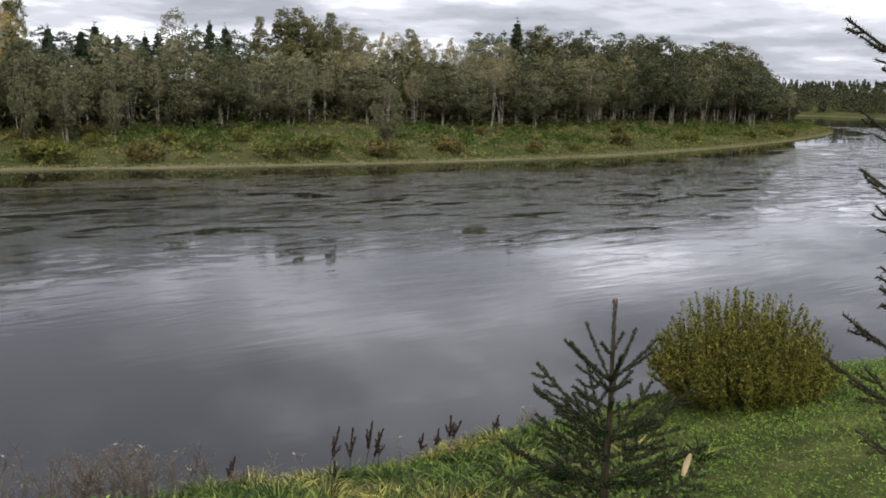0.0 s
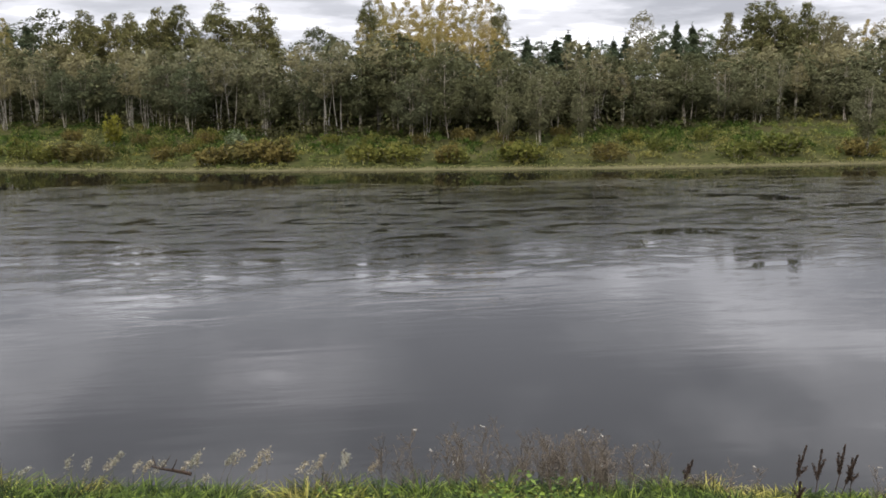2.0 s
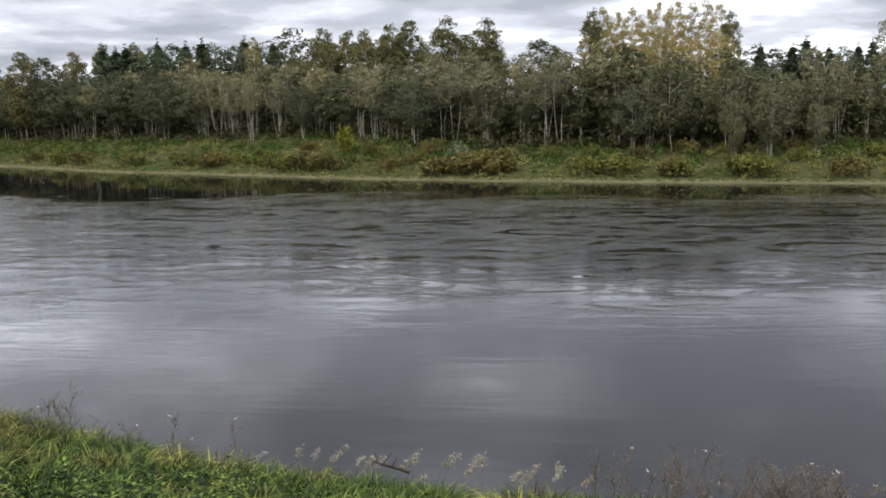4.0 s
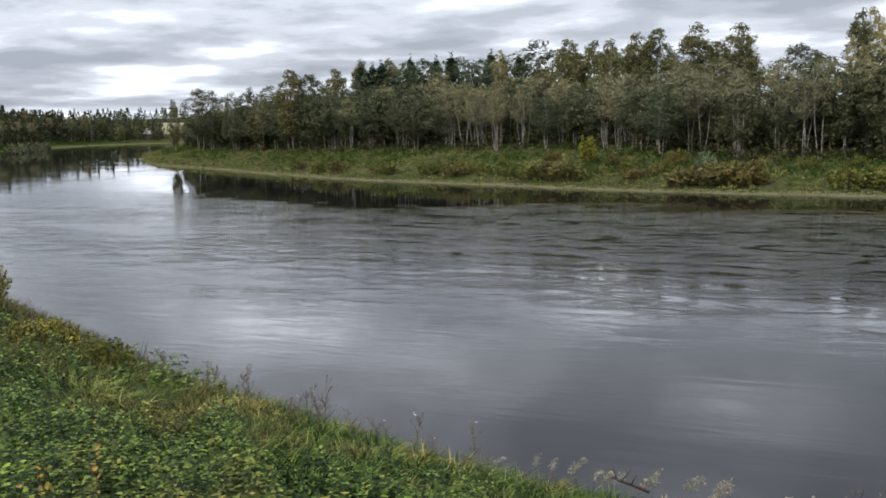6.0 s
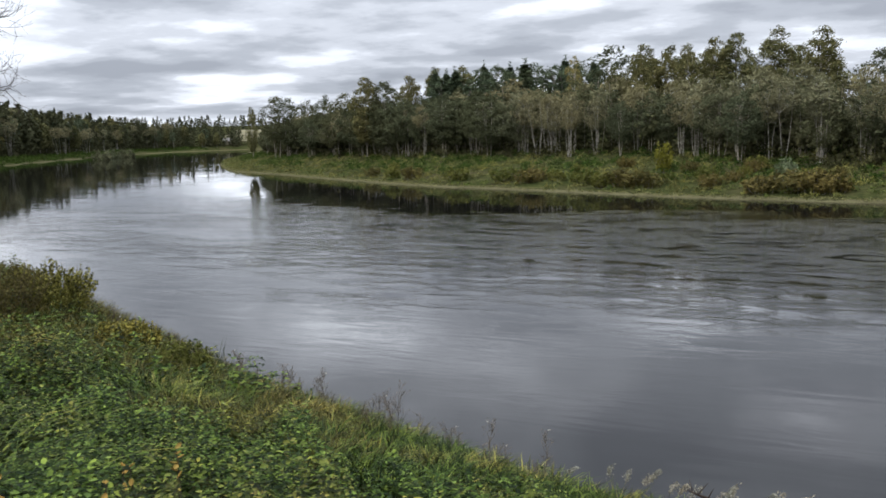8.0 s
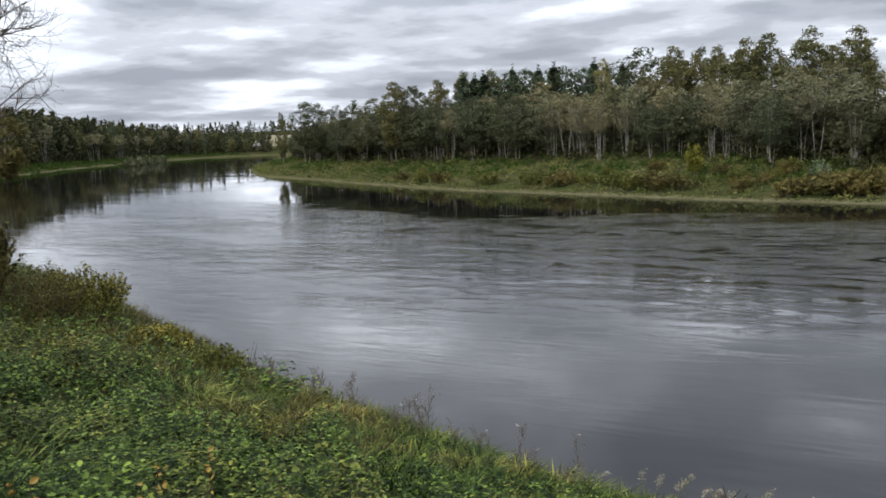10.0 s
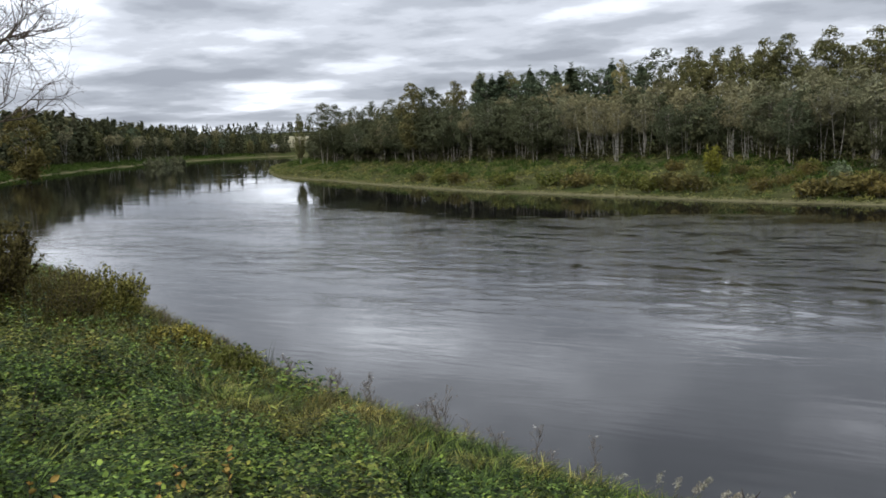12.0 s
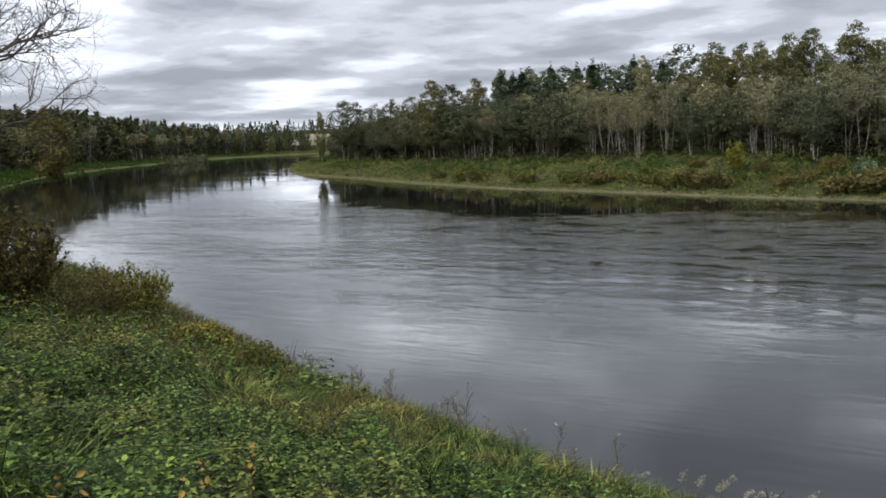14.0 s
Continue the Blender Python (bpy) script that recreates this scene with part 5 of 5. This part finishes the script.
put(shrub("tall_bush", rng, 3.2, 2.35, 150, 15000, 0.05, M_TWIG, M_DUSK, "tall dark twiggy bush with few leaves", "", 0.5, 0.013), x, y)
x, y = bearing(45.6, 18.2)
put(shrub("brown_herb_clump", rng, 1.5, 0.75, 80, 4200, 0.032, M_TWIG, M_OLIVE, "clump of browning herbs on the brow", "", 0.7, 0.006), x, y)
x, y = bearing(42.5, 15.2)
put(shrub("green_herb_clump", rng, 1.1, 0.7, 80, 4200, 0.03, M_TWIG, M_SHRUB, "dark green clump of herbs on the brow", "", 0.7, 0.006), x, y)


def bare_tree(h, reach):
    """A leafless tree with finely forking twigs."""
    wood, twigs = [], []
    trunk = stem_path(rng, (0, 0, -0.3), (0.4, 0.2, h), 0.25, 8)
    wood.append(tube(trunk, np.linspace(0.17, 0.03, 8), 8))

    def fork(o, d, ln, r, depth):
        d = d / np.linalg.norm(d)
        bend = rng.normal(size=3) * 0.10
        mid = o + d * ln * 0.5 + bend * ln * 0.5
        e = o + d * ln + bend * ln * 0.6 + np.array([0, 0, 0.05]) * ln
        (wood if depth > 2 else twigs).append(tube([o, mid, e], [r, r * 0.8, r * 0.6], 5 if depth > 2 else 3))
        if depth == 0:
            return
        for k in range(3 if depth > 1 else 2):
            nd = (e - mid) / np.linalg.norm(e - mid) + rng.normal(size=3) * 0.52
            fork(mid if k == 2 else e, nd, ln * rng.uniform(0.6, 0.82), r * 0.62, depth - 1)
    for k in range(26):
        u = rng.uniform(0.42, 0.97)
        i = int(u * 7)
        a = rng.uniform(0, 6.28)
        fork(trunk[i], np.array([math.cos(a), math.sin(a), rng.uniform(0.1, 0.7)]), reach * 0.34, 0.045, 5)
    ob = tagged(new("bare_tree"), "leafless grey tree with fine forking twigs", "tree")
    part("trunk", mesh_of("trunk", *join(wood), M_TWIG, True), ob)
    part("twig_mass", mesh_of("twig_mass", *join(twigs), M_TWIG), ob)
    return ob


x, y = bearing(57.6, 27)
put(bare_tree(10.0, 4.1), x, y)

# ---- spruces ----
M_NEEDLE = leaf_material("spruce_needle", (0.004, 0.008, 0.003), (0.011, 0.021, 0.008), (0.032, 0.050, 0.019), 0.03, 0.5, 0.05)
M_SPRUCE_BARK = bark_material("spruce_bark", (0.018, 0.015, 0.009), (0.036, 0.030, 0.018), (0.065, 0.054, 0.033), 30)


def needles_on(path, per_m, length, thick=0.0030):
    """Needles all round a twig, pointing forwards."""
    path = np.asarray(path)
    seg = np.diff(path, axis=0)
    ln = np.linalg.norm(seg, axis=1)
    n = max(4, int(ln.sum() * per_m))
    i = rng.choice(len(seg), n, p=ln / ln.sum())
    o = path[i] + seg[i] * rng.random((n, 1))
    d = seg[i] / ln[i][:, None]
    side = rng.normal(size=(n, 3))
    side -= d * (side * d).sum(1)[:, None]
    side /= np.linalg.norm(side, axis=1)[:, None]
    way = d * 0.6 + side * 0.9
    way /= np.linalg.norm(way, axis=1)[:, None]
    e = np.cross(way, rng.normal(size=(n, 3)))
    e /= np.linalg.norm(e, axis=1)[:, None]
    L = length * rng.uniform(0.75, 1.15, (n, 1))
    return np.stack([o, o + way * L * 0.5 + e * thick, o + way * L, o + way * L * 0.5 - e * thick], 1)


def spruce_branch(length, rising, per_m, needle, gap=0.12, thick=0.0022):
    """One branch along +x from the trunk, with side shoots: a mesh of wood and one of needles."""
    t = np.linspace(0, 1, 6)[:, None]
    main = np.array([1.0, 0, 0]) * t * length + np.array([0, 0, 1.0]) * length * (rising * t + 0.10 * t ** 3 - 0.10 * t)
    wood, quads = [tube(main, np.linspace(0.004 + 0.006 * length, 0.006, 6), 5)], [needles_on(main, per_m, needle, thick)]
    k = int(length / gap) if length > 0.33 else 0
    for i in range(k):
        u = 0.22 + 0.74 * (i + rng.uniform(0, 0.6)) / k
        o = np.array([1.0, 0, 0]) * u * length + np.array([0, 0, 1.0]) * length * (rising * u + 0.10 * u ** 3 - 0.10 * u)
        sl = (1.02 - u) * length * 0.42 + 0.06
        for s in (-1, 1):
            if rng.random() < 0.14:
                continue
            e = o + np.array([0.72, s * 0.68, rising * 0.5 + rng.normal() * 0.10]) * sl * rng.uniform(0.75, 1.1)
            q = [o, (o + e) / 2 + np.array([0, 0, -0.01]), e]
            wood.append(tube(q, [0.006, 0.0065, 0.004], 5))
            quads.append(needles_on(q, per_m, needle, thick))
            if sl > 0.24:
                for w in (0.35, 0.6):
                    o2 = o + (e - o) * w
                    e2 = o2 + np.array([0.9, s * rng.uniform(-0.25, 0.15), rng.normal() * 0.1]) * sl * 0.4
                    wood.append(tube([o2, (o2 + e2) / 2, e2], [0.006, 0.006, 0.004], 4))
                    quads.append(needles_on([o2, e2], per_m, needle, thick))
    return mesh_of("branch", *join(wood), M_SPRUCE_BARK), quads_mesh("needle_spray", np.concatenate(quads), M_NEEDLE)


def spruce(name, h, whorls, label, per_m=520, needle=0.017, leader=0.34, spin=0.0):
    """whorls: (height, branch length, rising, number of branches)."""
    ob = tagged(new(name), label, "tree", "spruces on the lawn")
    trunk = stem_path(rng, (0, 0, -0.2), (0, 0, h), 0.008, 8)
    v, f = tube(trunk, np.linspace(0.012 + 0.011 * h, 0.0075, 8), 7)
    part("trunk", mesh_of("trunk", v, f, M_SPRUCE_BARK, True), ob)
    part("leader_foliage", quads_mesh("leader_foliage", needles_on([(0, 0, h - leader * 1.2), (0, 0, h)], per_m * 0.8, needle), M_NEEDLE), ob)
    bud = [tube([(a, b, h - 0.01), (a * 1.6, b * 1.6, h + 0.012), (a * 1.2, b * 1.2, h + 0.028)], [0.007, 0.009, 0.003], 6) for a, b in ((0.006, 0), (-0.004, 0.005), (-0.003, -0.005))]
    part("bud", mesh_of("bud", *join(bud), M_TWIG, True), ob, "brown terminal buds")
    for z, ln, up, n in whorls:
        for k in range(n):
            twigs, spray = spruce_branch(ln * rng.uniform(0.82, 1.1), up, per_m, needle)
            b = part("branch", twigs, ob)
            part("needle_spray", spray, b)
            b.matrix_basis = pose(0, 0, z + float(rng.uniform(-0.03, 0.03)), 0, 0, spin + 360 * (k + 0.5 * (int(z * 7) % 2)) / n + float(rng.uniform(-12, 12)))
    return ob


x, y = near_spot(-48.35, 5.0)
top = EYE[2] + 5.0 * math.tan(radians(-12.6))
h = top - land_z(x, y)
small = spruce("young_spruce", h, [(h - 0.30, 0.10, 0.9, 2), (h - 0.46, 0.29, 0.85, 7), (h - 0.54, 0.17, 0.7, 4), (h - 0.64, 0.22, 0.6, 4), (h - 0.79, 0.47, 0.7, 7), (h - 0.93, 0.32, 0.4, 4), (h - 1.07, 0.60, 0.55, 7), (h - 1.22, 0.45, 0.3, 3), (h - 1.38, 0.80, 0.30, 6)],
               "young green spruce with a bare leader on the lawn", 950, 0.021)
put(small, x, y)
x, y = near_spot(-74.2, 4.5)
ww = []
zz = 3.9
ln = 0.55
while zz > 0.35:
    ww.append((zz, min(ln, 1.0), 0.72 - 0.25 * (1 - zz / 3.9), 6))
    zz -= 0.2
    ln += 0.12
big_spruce = spruce("large_spruce", 4.3, ww, "taller dark green spruce beside the lawn", 260, 0.024, 0.3)
put(big_spruce, x, y)

# ---- small things in the herbs ----
def withered_leaf(size, mat=M_OCHRE):
    """A curled dry leaf, cupped along its midrib."""
    v, f = [], []
    n = 7
    for i in range(n):
        t = i / (n - 1)
        w = size * 0.32 * math.sin(math.pi * (0.06 + 0.9 * t)) ** 0.8
        for s in (-1, -0.5, 0, 0.5, 1):
            v.append((size * (t - 0.5), s * w, size * (0.16 * s * s + 0.25 * (t - 0.5) ** 2)))
    for i in range(n - 1):
        for k in range(4):
            a = i * 5 + k
            f.append((a, a + 1, a + 6, a + 5))
    return mesh_of("withered_leaf", v, f, mat, True)


def withered_stalk(h, count):
    """A dry stem that carries a few curled ochre leaves near its top."""
    ob = tagged(new("withered_stalk"), "dry stalk with ochre withered leaves among green herbs", "plant", "withered stalks")
    stem = stem_path(rng, (0, 0, -0.03), (rng.normal() * 0.03, rng.normal() * 0.03, h), 0.015, 6)
    part("stem", mesh_of("stem", *tube(stem, np.linspace(0.005, 0.0025, 6), 5), M_DOCK), ob)
    for k in range(count):
        lf = part("leaf", LEAF, ob)
        at = stem[5] + (stem[4] - stem[5]) * 1.1 * k / count
        lf.matrix_basis = pose(*at, float(rng.uniform(-40, 50)), float(rng.uniform(-40, 40)), float(rng.uniform(0, 360))) @ Matrix.Translation((0.028, 0, 0))
    return ob


LEAF = withered_leaf(0.056)
for az, el, count in [(43.2, -18.6, 4), (46.9, -19.5, 3), (45.7, -19.4, 2), (54.9, -18.9, 3), (54.0, -19.0, 2), (46.7, -20.2, 3), (43.4, -19.5, 3)]:
    r = np.linspace(4.0, 20, 600)
    xs, ys = bearing(az, r)
    over = EYE[2] + r * math.tan(radians(el)) - land_height(np.asarray(xs), np.asarray(ys))
    k = int(np.argmax(over < 0.66))
    ob = withered_stalk(float(over[k]), count)
    ob.matrix_basis = pose(xs[k], ys[k], land_z(xs[k], ys[k]))


def dead_branch(ln, thick):
    """A fallen crooked branch."""
    p = stem_path(rng, (-ln / 2, 0, 0.02), (ln / 2, 0.05, ln * 0.25), 0.05, 7)
    wood = [tube(p, np.linspace(thick, thick * 0.35, 7), 7)]
    for i in (2, 4, 5):
        e = p[i] + np.array([rng.normal() * 0.1, rng.normal() * 0.06, rng.uniform(0.05, 0.16)])
        wood.append(tube([p[i], (p[i] + e) / 2, e], [thick * 0.4, thick * 0.3, thick * 0.15], 5))
    return mesh_of("dead_branch", *join(wood), M_DOCK, True)


x, y = on_brow(9.4, -0.1)
ob = tagged(new("dead_branch", dead_branch(0.42, 0.02)), "dark dead branch lying in the long grass", "branch")
ob.matrix_basis = pose(x, y, rise(-22.2, x, y) + land_z(x, y) - 0.1, 0, -6, 175)
x, y = bearing(54.4, 8.9)
ob = tagged(new("dead_branch", dead_branch(0.45, 0.016)), "dark dead stick standing in the herbs", "branch")
ob.matrix_basis = pose(x, y, EYE[2] + 8.9 * math.tan(radians(-16.2)), 0, -50, 130)
# long pale blades arching in the near corner
cx, cy = bearing(57.0, 6.6)
gp = np.column_stack([cx + rng.normal(size=200) * 0.45, cy + rng.normal(size=200) * 0.35])
bl = blades(gp, 1.0, 0.008, 1.5, k=4)
tagged(new("sedge_tussock", strips(*bl, "sedge_tussock", M_BANKGRASS)), "tussock of long arching green blades", "grass")
M_TAN = leaf_material("tan_dry_leaf", (0.30, 0.23, 0.13), (0.38, 0.30, 0.18), (0.46, 0.38, 0.25), 0.2)
x, y = near_spot(-53.3, 4.75)
ob = tagged(new("dry_leaf", withered_leaf(0.085, M_TAN)), "pale tan dry leaf caught on the young spruce", "leaf")
ob.matrix_basis = pose(x, y, EYE[2] + 4.75 * math.tan(radians(-22.0)), 60, -38, 20) @ Matrix.Diagonal((1.6, 0.7, 1.6, 1))
